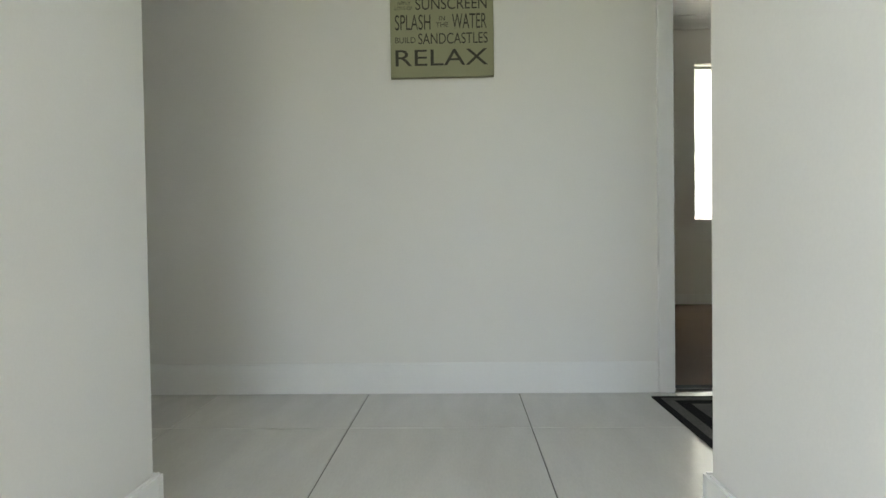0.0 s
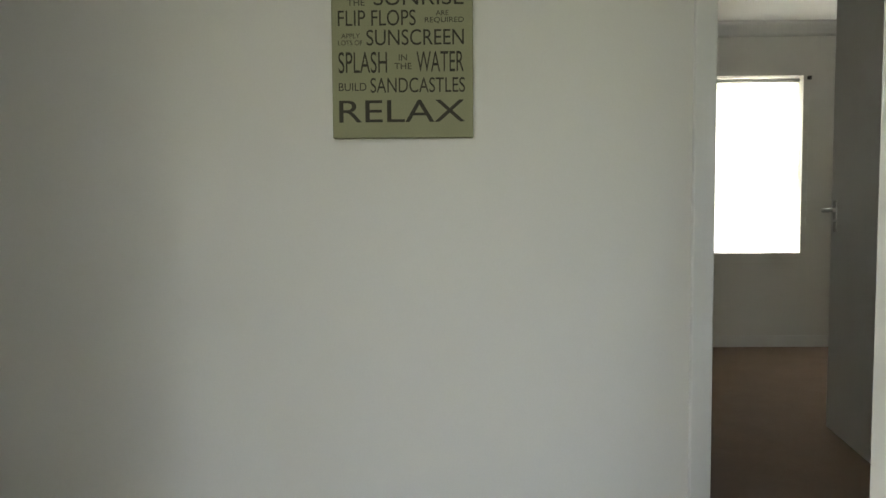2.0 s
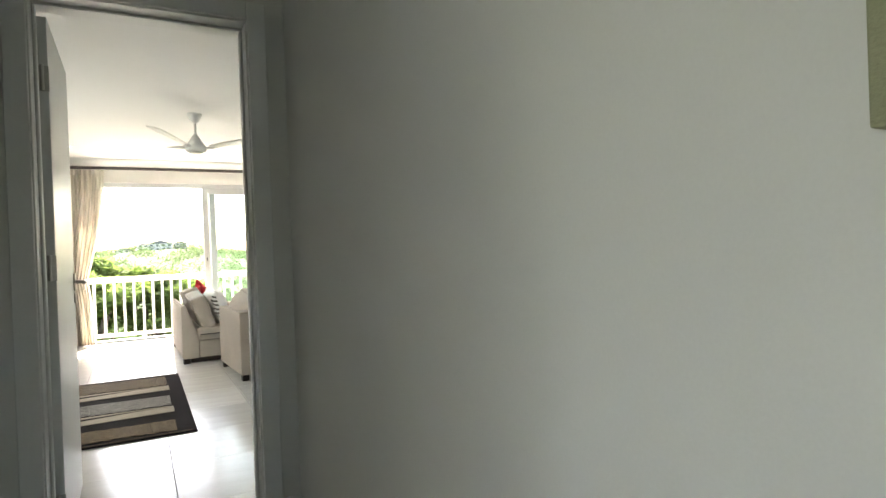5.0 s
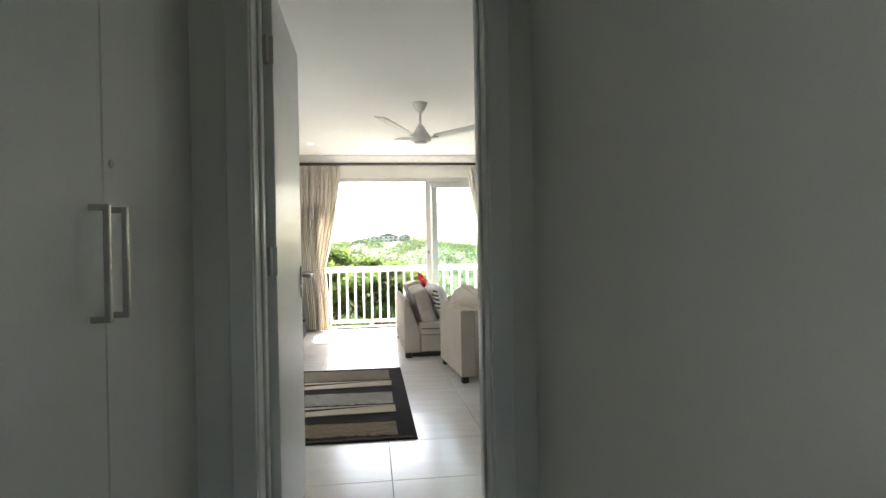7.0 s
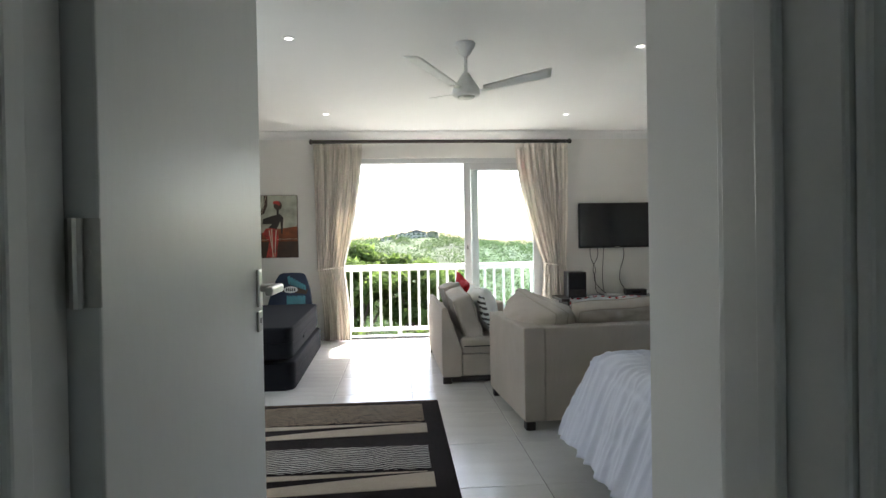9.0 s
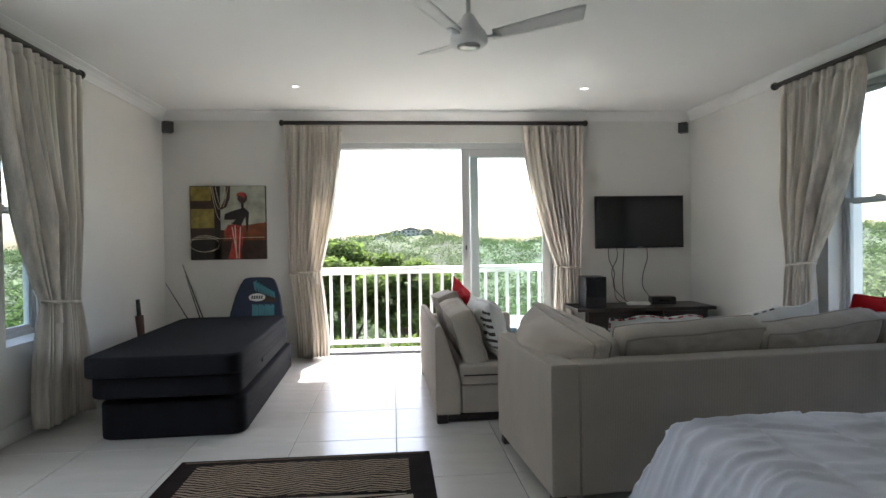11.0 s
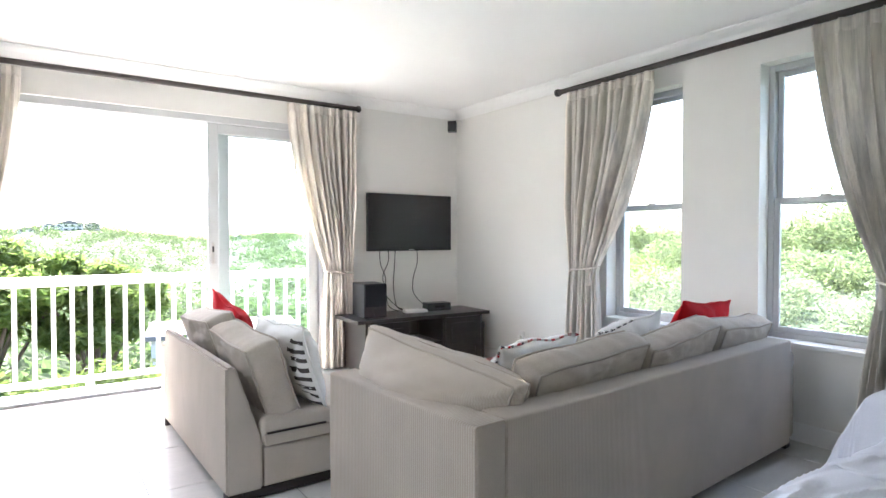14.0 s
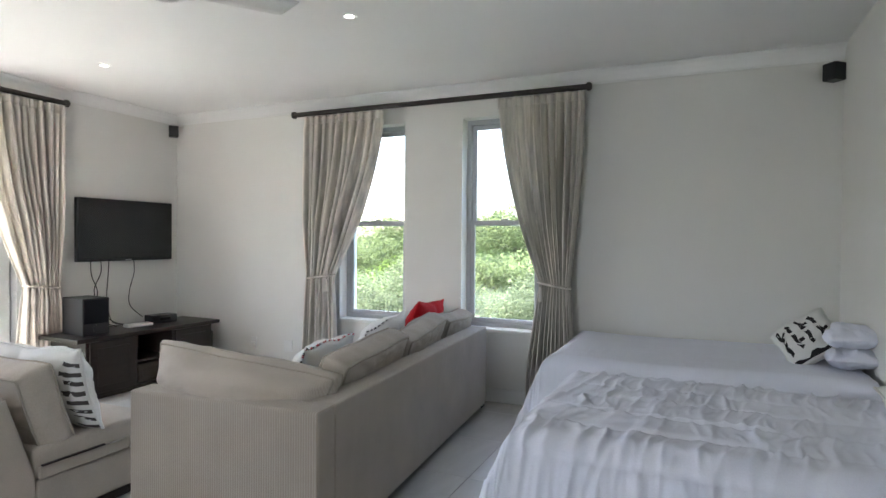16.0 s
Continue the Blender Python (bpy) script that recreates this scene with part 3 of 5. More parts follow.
curtain_rod("curtain_pole", (4.87, 5.88), (4.87, 8.48), "x+")
curtain_rod("curtain_pole", (-0.47, 5.88), (-0.47, 8.30), "x-")


def curtain(label, base, along, out, top, tie, foot, seed, ztop=2.375, ztie=0.88, folds=11, zfoot=0.015):
    """A pleated curtain, drawn in by a cord. top, tie and foot: the two ends along the pole; out: the way into the room."""
    rnd = random.Random(seed)
    al, ou = Vector(along), Vector(out)
    c = thing("curtain", label, "curtain", "curtains", m=Matrix.Translation(Vector((*base, 0.0))))
    ph = [rnd.uniform(-0.6, 0.6) for _ in range(8)]

    def f(u, v):
        z = zfoot + (ztop - zfoot) * (1 - v)
        if z > ztie:
            k = 1 - (1 - (z - ztie) / (ztop - ztie)) ** 1.6
            a, b = tie[0] + (top[0] - tie[0]) * k, tie[1] + (top[1] - tie[1]) * k
            amp = 0.018 + 0.022 * (1 - abs(2 * k - 1)) + 0.006 * k
        else:
            k = (ztie - z) / ztie
            k = min(1.0, k * 1.35) ** 0.8
            a, b = tie[0] + (foot[0] - tie[0]) * k, tie[1] + (foot[1] - tie[1]) * k
            amp = 0.020 + 0.022 * k
        w = 2 * math.pi * folds * u + 1.6 * math.sin(5 * u + ph[0]) + 0.8 * math.sin(13 * u + ph[5]) + 0.25 * math.sin(9 * u + 2.2 * v + ph[1])
        amp *= 1.0 + 1.1 * noise.noise(Vector((u * 5.3, v * 1.3, seed + 20)))
        d = 1.3 * amp * (math.sin(w) + 0.32 * math.sin(0.63 * w + ph[2] + 1.2 * v) + 0.2 * math.sin(2.1 * w + ph[4] + 2 * v)) + 0.010 * noise.noise(Vector((u * 6, v * 4, seed)))
        if v < 0.04:
            d *= 0.55
        s = a + (b - a) * u + 0.006 * math.sin(2 * w + ph[3])
        return al * s + ou * (d + 0.012) + Vector((0, 0, z))
    cl = part("cloth", grid(folds * 12, 46, f), CURTAIN, c, smooth=True)
    so = cl.modifiers.new("thickness", "SOLIDIFY")
    so.thickness, so.offset = 0.003, 0
    hd = part("heading_tape", grid(folds * 12, 3, lambda u, v: f(u, v * 0.03) + ou * 0.004), CURTAIN, c, smooth=True)
    so = hd.modifiers.new("thickness", "SOLIDIFY")
    so.thickness, so.offset = 0.003, 0
    mid, half = (tie[0] + tie[1]) / 2, abs(tie[1] - tie[0]) / 2 + 0.012
    loop = [al * (mid + half * math.cos(2 * math.pi * k / 28)) + ou * (0.012 + 0.055 * math.sin(2 * math.pi * k / 28)) + Vector((0, 0, ztie + 0.02 * math.cos(2 * math.pi * k / 28) * (1 if tie[1] > tie[0] else -1))) for k in range(29)]
    tb = part("tieback", sweep(loop, 0.009, 8), CURTAIN, c, "twisted cord tieback", smooth=True)
    edge = al * (tie[1] - (tie[1] - tie[0]) * 0.12) + ou * 0.07 + Vector((0, 0, ztie - 0.01))
    part("tassel", add_tube(add_tube(bmesh.new(), edge, edge - Vector((0, 0, 0.03)), 0.008, 0.014, 10), edge - Vector((0, 0, 0.03)), edge - Vector((0, 0, 0.11)), 0.013, 0.021, 10), CURTAIN, tb)
    return c


CL = "cream striped linen curtain tied back at the "
curtain(CL + "patio door", (0, 9.985), (1, 0, 0), (0, -1, 0), (0.65, 1.22), (0.675, 0.98), (0.74, 1.05), 1)
curtain(CL + "patio door", (0, 9.985), (1, 0, 0), (0, -1, 0), (3.74, 3.10), (3.70, 3.44), (3.72, 3.40), 2)
curtain(CL + "window", (4.865, 0), (0, 1, 0), (-1, 0, 0), (8.36, 7.57), (8.32, 8.05), (8.34, 8.02), 3, ztie=0.955)
curtain(CL + "window", (4.865, 0), (0, 1, 0), (-1, 0, 0), (5.90, 6.56), (5.99, 6.21), (5.94, 6.31), 4, ztie=0.96)
curtain(CL + "window", (-0.465, 0), (0, 1, 0), (1, 0, 0), (8.24, 7.38), (8.17, 7.80), (8.22, 7.74), 5, ztie=0.82, zfoot=0.05)


# ---- ceiling things ----
fan = thing("ceiling_fan", "white three-bladed ceiling fan on a short rod", "ceiling fan", m=pose(2.125, 6.91, 0))
part("canopy", lathe([(0.068, ZC - 0.0005), (0.070, ZC - 0.012), (0.062, ZC - 0.03), (0.036, ZC - 0.075), (0.018, ZC - 0.095)], 28), WHITEP, fan, smooth=True)
part("rod", tube((0, 0, 2.30), (0, 0, ZC - 0.09), 0.012, n=14), WHITEP, fan)
hub = part("motor_housing", lathe([(0.016, 2.335), (0.028, 2.325), (0.058, 2.275), (0.088, 2.235), (0.095, 2.215), (0.095, 2.185), (0.084, 2.172)], 32), WHITEP, fan, smooth=True)
part("chrome_cap", lathe([(0.060, 2.1718), (0.058, 2.162), (0.03, 2.155), (0.012, 2.154)], 28), STEEL, hub, "chrome bottom cap", smooth=True)
for ang in (-12, -132, 108):
    def blade(u, v):
        r = 0.12 + 0.46 * u
        w = (0.045 + 0.022 * u) * (1 if u < 0.97 else 0.86)
        y = (v - 0.5) * 2 * w
        return Vector((r, y, 2.225 - y * 0.22 + 0.085 * u))
    bl = part("blade", grid(14, 4, blade), WHITEP, fan, smooth=True)
    bl.matrix_basis = pose(0, 0, 0, 0, 0, ang)
    so = bl.modifiers.new("thickness", "SOLIDIFY")
    so.thickness = 0.005
    part("blade_arm", box(0.08, 0.17, -0.014, 0.014, 2.207, 2.219, 0.003), WHITEP, bl)

for px, py in ((0.905, 9.095), (3.475, 9.095), (3.38, 6.93), (0.94, 6.84)):
    dl = thing("downlight", "small round recessed ceiling downlight, switched on", "downlight", "ceiling downlights", m=pose(px, py, ZC))
    bm = lathe([(0.040, -0.0005), (0.042, -0.005), (0.034, -0.006), (0.030, -0.003)], 24)
    part("rim", bm, WHITEP, dl, smooth=True)
    part("lens", lathe([(0.024, -0.0065), (0.016, -0.008), (0.004, -0.0085)], 20), LAMPGLOW, dl, "glowing lens")


def small_speaker(px, py, wx, wy, turn):
    s = thing("wall_speaker", "small black cube loudspeaker on a corner bracket", "loudspeaker", "corner loudspeakers", m=pose(px, py, 2.36, 0, 0, turn))
    part("cabinet", box(-0.045, 0.045, -0.045, 0.045, -0.055, 0.055, 0.006, 2), PLASTIC, s)
    part("grille", box(-0.04, 0.04, -0.052, -0.0455, -0.05, 0.05, 0.004, 2), PLASTIC, s)
    a = Matrix.Rotation(radians(-turn), 4, "Z") @ Vector((wx, wy, 0.0))
    part("bracket", add_tube(tube((0, 0, 0.055), (0, 0, 0.075), 0.008, n=10), (0, 0, 0.07), (a.x, a.y, 0.07), 0.008, n=10), WHITEP, s)


small_speaker(4.87, 10.00, 0.126, 0.0, -40)
small_speaker(-0.50, 9.99, -0.098, 0.0, 40)
small_speaker(4.93, 4.365, 0.068, 0.0, -140)


# ---- seating ----
def stuffed(w, h, t, gusset, seed, rear=1.0, shape=None):
    """The skin of a stuffed cushion in the local x-z plane, its rear towards -y: a function of u, v (-1 to 1) and the side."""
    def f(u, v, side, off=0.0):
        k = max(0.0, (1 - abs(u) ** 2.4) * (1 - abs(v) ** 2.4))
        e = max(abs(u), abs(v))
        ang = math.atan2(v, u)
        d = gusset / 2 + (t - gusset) / 2 * k ** 0.55 * (rear if side < 0 else 1.0)
        soft_k = min(1.0, k * 3)
        wr = 0.016 * noise.noise(Vector((u * 1.9 + seed * 7.1, v * 1.9, side * 3 + seed))) + 0.007 * noise.noise(Vector((u * 4.5 + seed, v * 4.5, side)))
        n1 = noise.noise(Vector((math.cos(ang) * 4.2 + seed, math.sin(ang) * 4.2, side * 2.0 + e * 0.6)))
        pucker = -0.014 * max(0.0, 1 - abs(n1) * 5.0) * max(0.0, (e - 0.45) / 0.55) * min(1.0, k * 5)
        n2 = noise.noise(Vector((u * 2.4 + 1.5 * v, v * 2.2 - u + seed * 1.9, seed + side * 4.0)))
        crease = -0.010 * max(0.0, 1 - abs(n2) * 7.0) * soft_k
        x = u * w / 2 * (1 - 0.055 * (1 - v * v) * abs(u) ** 4) * (1 - (0.03 if gusset else 0.0) * abs(v) ** 6)
        z = v * h / 2 * (1 - 0.065 * (1 - u * u) * abs(v) ** 4) * (1 - (0.03 if gusset else 0.0) * abs(u) ** 6)
        z += (0.014 if gusset else 0.032) * noise.noise(Vector((u * 1.6, seed * 3.3, v * 1.6)))
        x += 0.008 * noise.noise(Vector((u * 1.7, seed * 2.1 + 5, v * 1.7)))
        p = Vector((x, side * (d + off + wr * soft_k + pucker + crease), z))
        return shape(p, u, v) if shape else p
    return f


def edge_round(n):
    """The round of the edge in u, v."""
    for i in range(4 * n):
        k, q = divmod(i, n)
        a = 2 * q / n - 1
        yield ((a, -1.0), (1.0, a), (-a, 1.0), (-1.0, -a))[k]


def pillow(f, gusset, n=28):
    bm = bmesh.new()
    rows = {}
    for side in (1, -1):
        for i in range(n + 1):
            for j in range(n + 1):
                if side == -1 and not gusset and (i in (0, n) or j in (0, n)):
                    rows[side, i, j] = rows[1, i, j]
                else:
                    rows[side, i, j] = bm.verts.new(f(2 * i / n - 1, 2 * j / n - 1, side))
        for i in range(n):
            for j in range(n):
                q = (rows[side, i, j], rows[side, i + 1, j], rows[side, i + 1, j + 1], rows[side, i, j + 1])
                bm.faces.new(q if side == -1 else q[::-1])
    if gusset:
        loop = [(i, 0) for i in range(n)] + [(n, j) for j in range(n)] + [(n - i, n) for i in range(n)] + [(0, n - j) for j in range(n)]
        rings = [[rows[-1, i, j] for i, j in loop]]
        for k in (0.25, 0.5, 0.75):
            ring = []
            for i, j in loop:
                a, b = rows[-1, i, j].co, rows[1, i, j].co
                u, v = 2 * i / n - 1, 2 * j / n - 1
                out = Vector((u if abs(u) == 1 else 0, 0, v if abs(v) == 1 else 0)).normalized()
                bulge = 0.016 * math.sin(math.pi * k) * (1 + 0.7 * noise.noise(Vector((u * 6, k * 2, v * 6))))
                ring.append(bm.verts.new(a.lerp(b, k) + out * bulge))
            rings.append(ring)
        rings.append([rows[1, i, j] for i, j in loop])
        m = len(loop)
        for a, b in zip(rings, rings[1:]):
            for k in range(m):
                bm.faces.new((a[k], a[(k + 1) % m], b[(k + 1) % m], b[k]))
    return bm


def cushion(name, label, m, w, h, t, mat, pipe, seed, category="cushion", group="", gusset=0.0, rear=1.0, shape=None, pipe_r=0.0055):
    c = thing(name, label, category, group, m=m)
    f = stuffed(w, h, t, gusset, seed, rear, shape)
    part("cover", pillow(f, gusset), mat, c, smooth=True)
    for side in ((1, -1) if gusset else (1,)):
        loop = [f(u, v, side) for u, v in edge_round(28)]
        part("piping", sweep(loop + loop[:1], pipe_r, 6), pipe, c, smooth=True)
    return c, f


def patch(f, side, u0, u1, v0, v1, nu=3, nv=8, off=0.003, warp=None):
    """A printed patch that lies on a cushion's skin."""
    def g(a, b):
        u, v = u0 + (u1 - u0) * a, v0 + (v1 - v0) * b
        if warp:
            u, v = warp(u, v, a, b)
        return f(u, v, side, off)
    return grid(nu, nv, g)


def slab(x0, x1, y0, y1, z0, z1, r=0.03, seg=3):
    return box(x0, x1, y0, y1, z0, z1, r, seg)


# long sofa, its back towards the beds
SA = pose(2.395, 6.415, 0, 0, 0, 4.2)
sofa = thing("sofa", "beige corduroy three-seat sofa with loose cushions", "sofa", "sofa set", m=SA)
part("back", slab(0.1315, 2.36, 0.0, 0.13, 0.055, 0.635, 0.010), CORDX, sofa)
part("arm", slab(0.0, 0.131, 0.0, 0.93, 0.055, 0.635, 0.012), CORDY, sofa)
part("arm", slab(2.362, 2.50, 0.03, 0.95, 0.055, 0.555, 0.025), CORDY, sofa)
part("base", slab(0.132, 2.358, 0.132, 0.92, 0.06, 0.27, 0.012), FABRIC, sofa)
for k in range(3):
    part("seat_cushion", slab(0.135 + 0.741 * k, 0.135 + 0.741 * (k + 1) - 0.004, 0.14, 0.95, 0.272, 0.40, 0.03), FABRIC, sofa, smooth=True)
for fx, fy in ((0.04, 0.04), (2.44, 0.07), (0.04, 0.87), (2.44, 0.87)):
    part("foot", box(fx - 0.03, fx + 0.03, fy - 0.03, fy + 0.03, 0.0, 0.0545, 0.004), SOFAFOOT, sofa)


def on_sofa(u, v, z, rx=0, ry=0, rz=0):
    return SA @ pose(u, v, z, rx, ry, rz)


BC = "plump beige corduroy back cushion with piped edge"


def slump(p, u, v):
    """Sits high at one end and sags into the corner at the other."""
    k = (1 - u) / 2
    top = (v + 1) / 2
    sag = 0.21 * k ** 1.4
    return Vector((p.x - 0.06 * k * k * top, p.y * (1 + 0.40 * math.sin(math.pi * k * 0.75)), (p.z + 0.19) * (1 - sag * top) - 0.19))


cushion("back_cushion", "slumped beige corduroy cushion in the sofa corner", on_sofa(0.275, 0.575, 0.588, 0, 0, 90), 0.90, 0.41, 0.36, CORDX, PIPING, 1, group="sofa back cushions", gusset=0.06, shape=slump)
cushion("back_cushion", BC, on_sofa(0.765, 0.225, 0.572, 19, -3, 1), 0.74, 0.39, 0.27, FABRIC, PIPING, 2, group="sofa back cushions", gusset=0.13, rear=0.3)
cushion("back_cushion", BC, on_sofa(1.46, 0.225, 0.572, 18, -4, 2), 0.68, 0.39, 0.27, FABRIC, PIPING, 3, group="sofa back cushions", gusset=0.13, rear=0.3)
cushion("back_cushion", BC, on_sofa(2.085, 0.225, 0.565, 18, 2, 0), 0.56, 0.38, 0.27, FABRIC, PIPING, 4, group="sofa back cushions", gusset=0.13, rear=0.3)


def braid(parent, f, a, b, mat, step):
    """Short stitched pieces along a stretch of the edge."""
    pts = [f(u, v, 1) for u, v in edge_round(56)]
    for k in range(a, b, step):
        part("stitch", tube(pts[k % 224], pts[(k + 3) % 224], 0.0055, n=8), mat, parent, smooth=True)


t1, f1 = cushion("scatter_cushion", "white scatter cushion with a red and black braided edge", on_sofa(0.68, 0.43, 0.595, 24, 2, 4), 0.52, 0.41, 0.21, PILLOW, PILLOW, 5)
braid(t1, f1, 112, 226, RED, 6)
braid(t1, f1, 153, 222, INK, 6)
t2, f2 = cushion("scatter_cushion", "white scatter cushion with a dark braided edge", on_sofa(1.40, 0.44, 0.605, 24, -10, -4), 0.50, 0.42, 0.21, PILLOW, PILLOW, 6)
braid(t2, f2, 140, 218, INK, 5)
cushion("scatter_cushion", "plain bright red scatter cushion", on_sofa(2.13, 0.44, 0.625, 20, 3, 3), 0.62, 0.44, 0.21, RED, RED, 7)

# second sofa, its back towards the mattress
SB = pose(1.985, 7.675, 0, 0, 0, 1.2)
sofb = thing("sofa", "beige corduroy two-seat sofa open at one end", "sofa", "sofa set", m=SB)


def prism(poly, y0, y1, bevel=0.01):
    """A shape given in x and z, drawn out along y."""
    bm = bmesh.new()
    a = [bm.verts.new((x, y0, z)) for x, z in poly]
    b = [bm.verts.new((x, y1, z)) for x, z in poly]
    n = len(poly)
    bm.faces.new(a)
    bm.faces.new(b[::-1])
    for k in range(n):
        bm.faces.new((a[k], b[k], b[(k + 1) % n], a[(k + 1) % n]))
    bmesh.ops.bevel(bm, geom=list(bm.edges), offset=bevel, segments=2, affect="EDGES")
    return bm


part("back", prism([(0.0, 0.055), (0.0, 0.63), (0.045, 0.63), (0.165, 0.27), (0.165, 0.055)], 0.0, 1.36), CORDY, sofb)
part("base", slab(0.167, 0.76, 0.004, 1.36, 0.06, 0.245, 0.012), FABRIC, sofb)
part("arm", slab(0.0, 0.80, 1.362, 1.50, 0.055, 0.53, 0.025), CORDX, sofb)
for k in range(2):
    part("seat_cushion", slab(0.15, 0.775, 0.0 + 0.68 * k, 0.676 + 0.68 * k, 0.247, 0.385, 0.03), FABRIC, sofb, smooth=True)
part("seat_flap", slab(0.17, 0.60, -0.012, 0.0035, 0.252, 0.305, 0.005), FABRIC, sofb)
# dark strip that stands in for the shade in the slit above the flap
part("gap_shade", slab(0.18, 0.47, -0.0165, -0.0005, 0.3055, 0.3125, 0.002), SOFAFOOT, sofb)
for fx, fy in ((0.04, 0.04), (0.70, 0.04), (0.04, 1.44), (0.70, 1.44)):
    part("foot", box(fx - 0.035, fx + 0.035, fy - 0.035, fy + 0.035, 0.0, 0.0545, 0.004), SOFAFOOT, sofb)
part("plinth", box(0.08, 0.655, 0.02, 0.05, 0.012, 0.0545, 0.003), SOFAFOOT, sofb)


def on_b(u, v, z, rx=0, ry=0, rz=0):
    return SB @ pose(u, v, z, rx, ry, rz)


cushion("back_cushion", BC, on_b(0.222, 0.35, 0.545, 18, 2, -90), 0.66, 0.37, 0.22, FABRIC, PIPING, 11, group="sofa back cushions", gusset=0.15, rear=0.4)
cushion("back_cushion", BC, on_b(0.222, 1.03, 0.565, 18, -3, -90), 0.64, 0.39, 0.22, FABRIC, PIPING, 12, group="sofa back cushions", gusset=0.15, rear=0.4)
p1, fp = cushion("scatter_cushion", "white scatter cushion with dark stripes along one edge", on_b(0.395, 0.27, 0.58, 17, 0, -86), 0.54, 0.42, 0.21, PILLOW, PILLOW, 13)
for k in range(8):
    v0 = -0.80 + 0.215 * k
    part("stripe", patch(fp, -1, 0.76 if k % 2 else 0.70, 0.985, v0, v0 + 0.10, 8, 3, warp=lambda u, v, a, b: (u, v - 0.16 * a)), STRIPE, p1, smooth=True)
cushion("scatter_cushion", "plain bright red scatter cushion", on_b(0.375, 1.12, 0.605, 20, 9, -90), 0.58, 0.42, 0.18, RED, RED, 14)

def foam(x0, x1, y0, y1, z0, z1, corner=0.12, edge=0.026):
    """A foam slab with round corners and soft edges."""
    profile = [(edge * 1.6, z0)] + [(edge * (1 - math.sin(q)), z0 + edge * (1 - math.cos(q))) for q in (0, 0.39, 0.79, 1.18, 1.57)]
    profile += [(edge * (1 - math.cos(q)), z1 - edge * (1 - math.sin(q))) for q in (0, 0.39, 0.79, 1.18, 1.57)] + [(edge * 1.6, z1)]
    bm = bmesh.new()
    rings = []
    for inset, z in profile:
        ring = []
        for cx, cy, turn in ((x1 - corner, y1 - corner, 0), (x0 + corner, y1 - corner, 1), (x0 + corner, y0 + corner, 2), (x1 - corner, y0 + corner, 3)):
            for q in range(11):
                g = (turn + q / 10) * math.pi / 2
                ring.append(bm.verts.new((cx + (corner - inset) * math.cos(g), cy + (corner - inset) * math.sin(g), z)))
        rings.append(ring)
    n = len(rings[0])
    for a, b in zip(rings, rings[1:]):
        for q in range(n):
            bm.faces.new((a[q], a[(q + 1) % n], b[(q + 1) % n], b[q]))
    bm.faces.new(rings[0][::-1])
    bm.faces.new(rings[-1])
    return bm


# folded foam sleeper
fm = thing("folded_mattress", "charcoal fold-out foam mattress stacked in three layers", "mattress", m=pose(0.315, 8.55, 0, 0, 0, 1.5))
for nm, a in (("bottom_layer", (-0.42, 0.45, -0.92, 1.13, 0.001, 0.225)), ("hinge_layer", (-0.36, 0.36, -0.80, 1.02, 0.2255, 0.268)),
              ("middle_layer", (-0.435, 0.445, -1.00, 0.93, 0.2685, 0.402)), ("top_layer", (-0.455, 0.455, -1.05, 0.80, 0.4025, 0.527))):
    bm = foam(*a, 0.10, 0.016)
    lay = part(nm, bm, BLACKF, fm, smooth=True)
    if nm != "hinge_layer":
        z = (a[4] + a[5]) / 2 + 0.02
        part("seam", box(a[1] - 0.003, a[1] + 0.004, a[2] + 0.13, a[3] - 0.13, z, z + 0.006, 0.002), BLACKF, lay)
part("carry_strap", box(0.4455, 0.456, -0.35, -0.10, 0.335, 0.365, 0.003), BLACKF, fm)

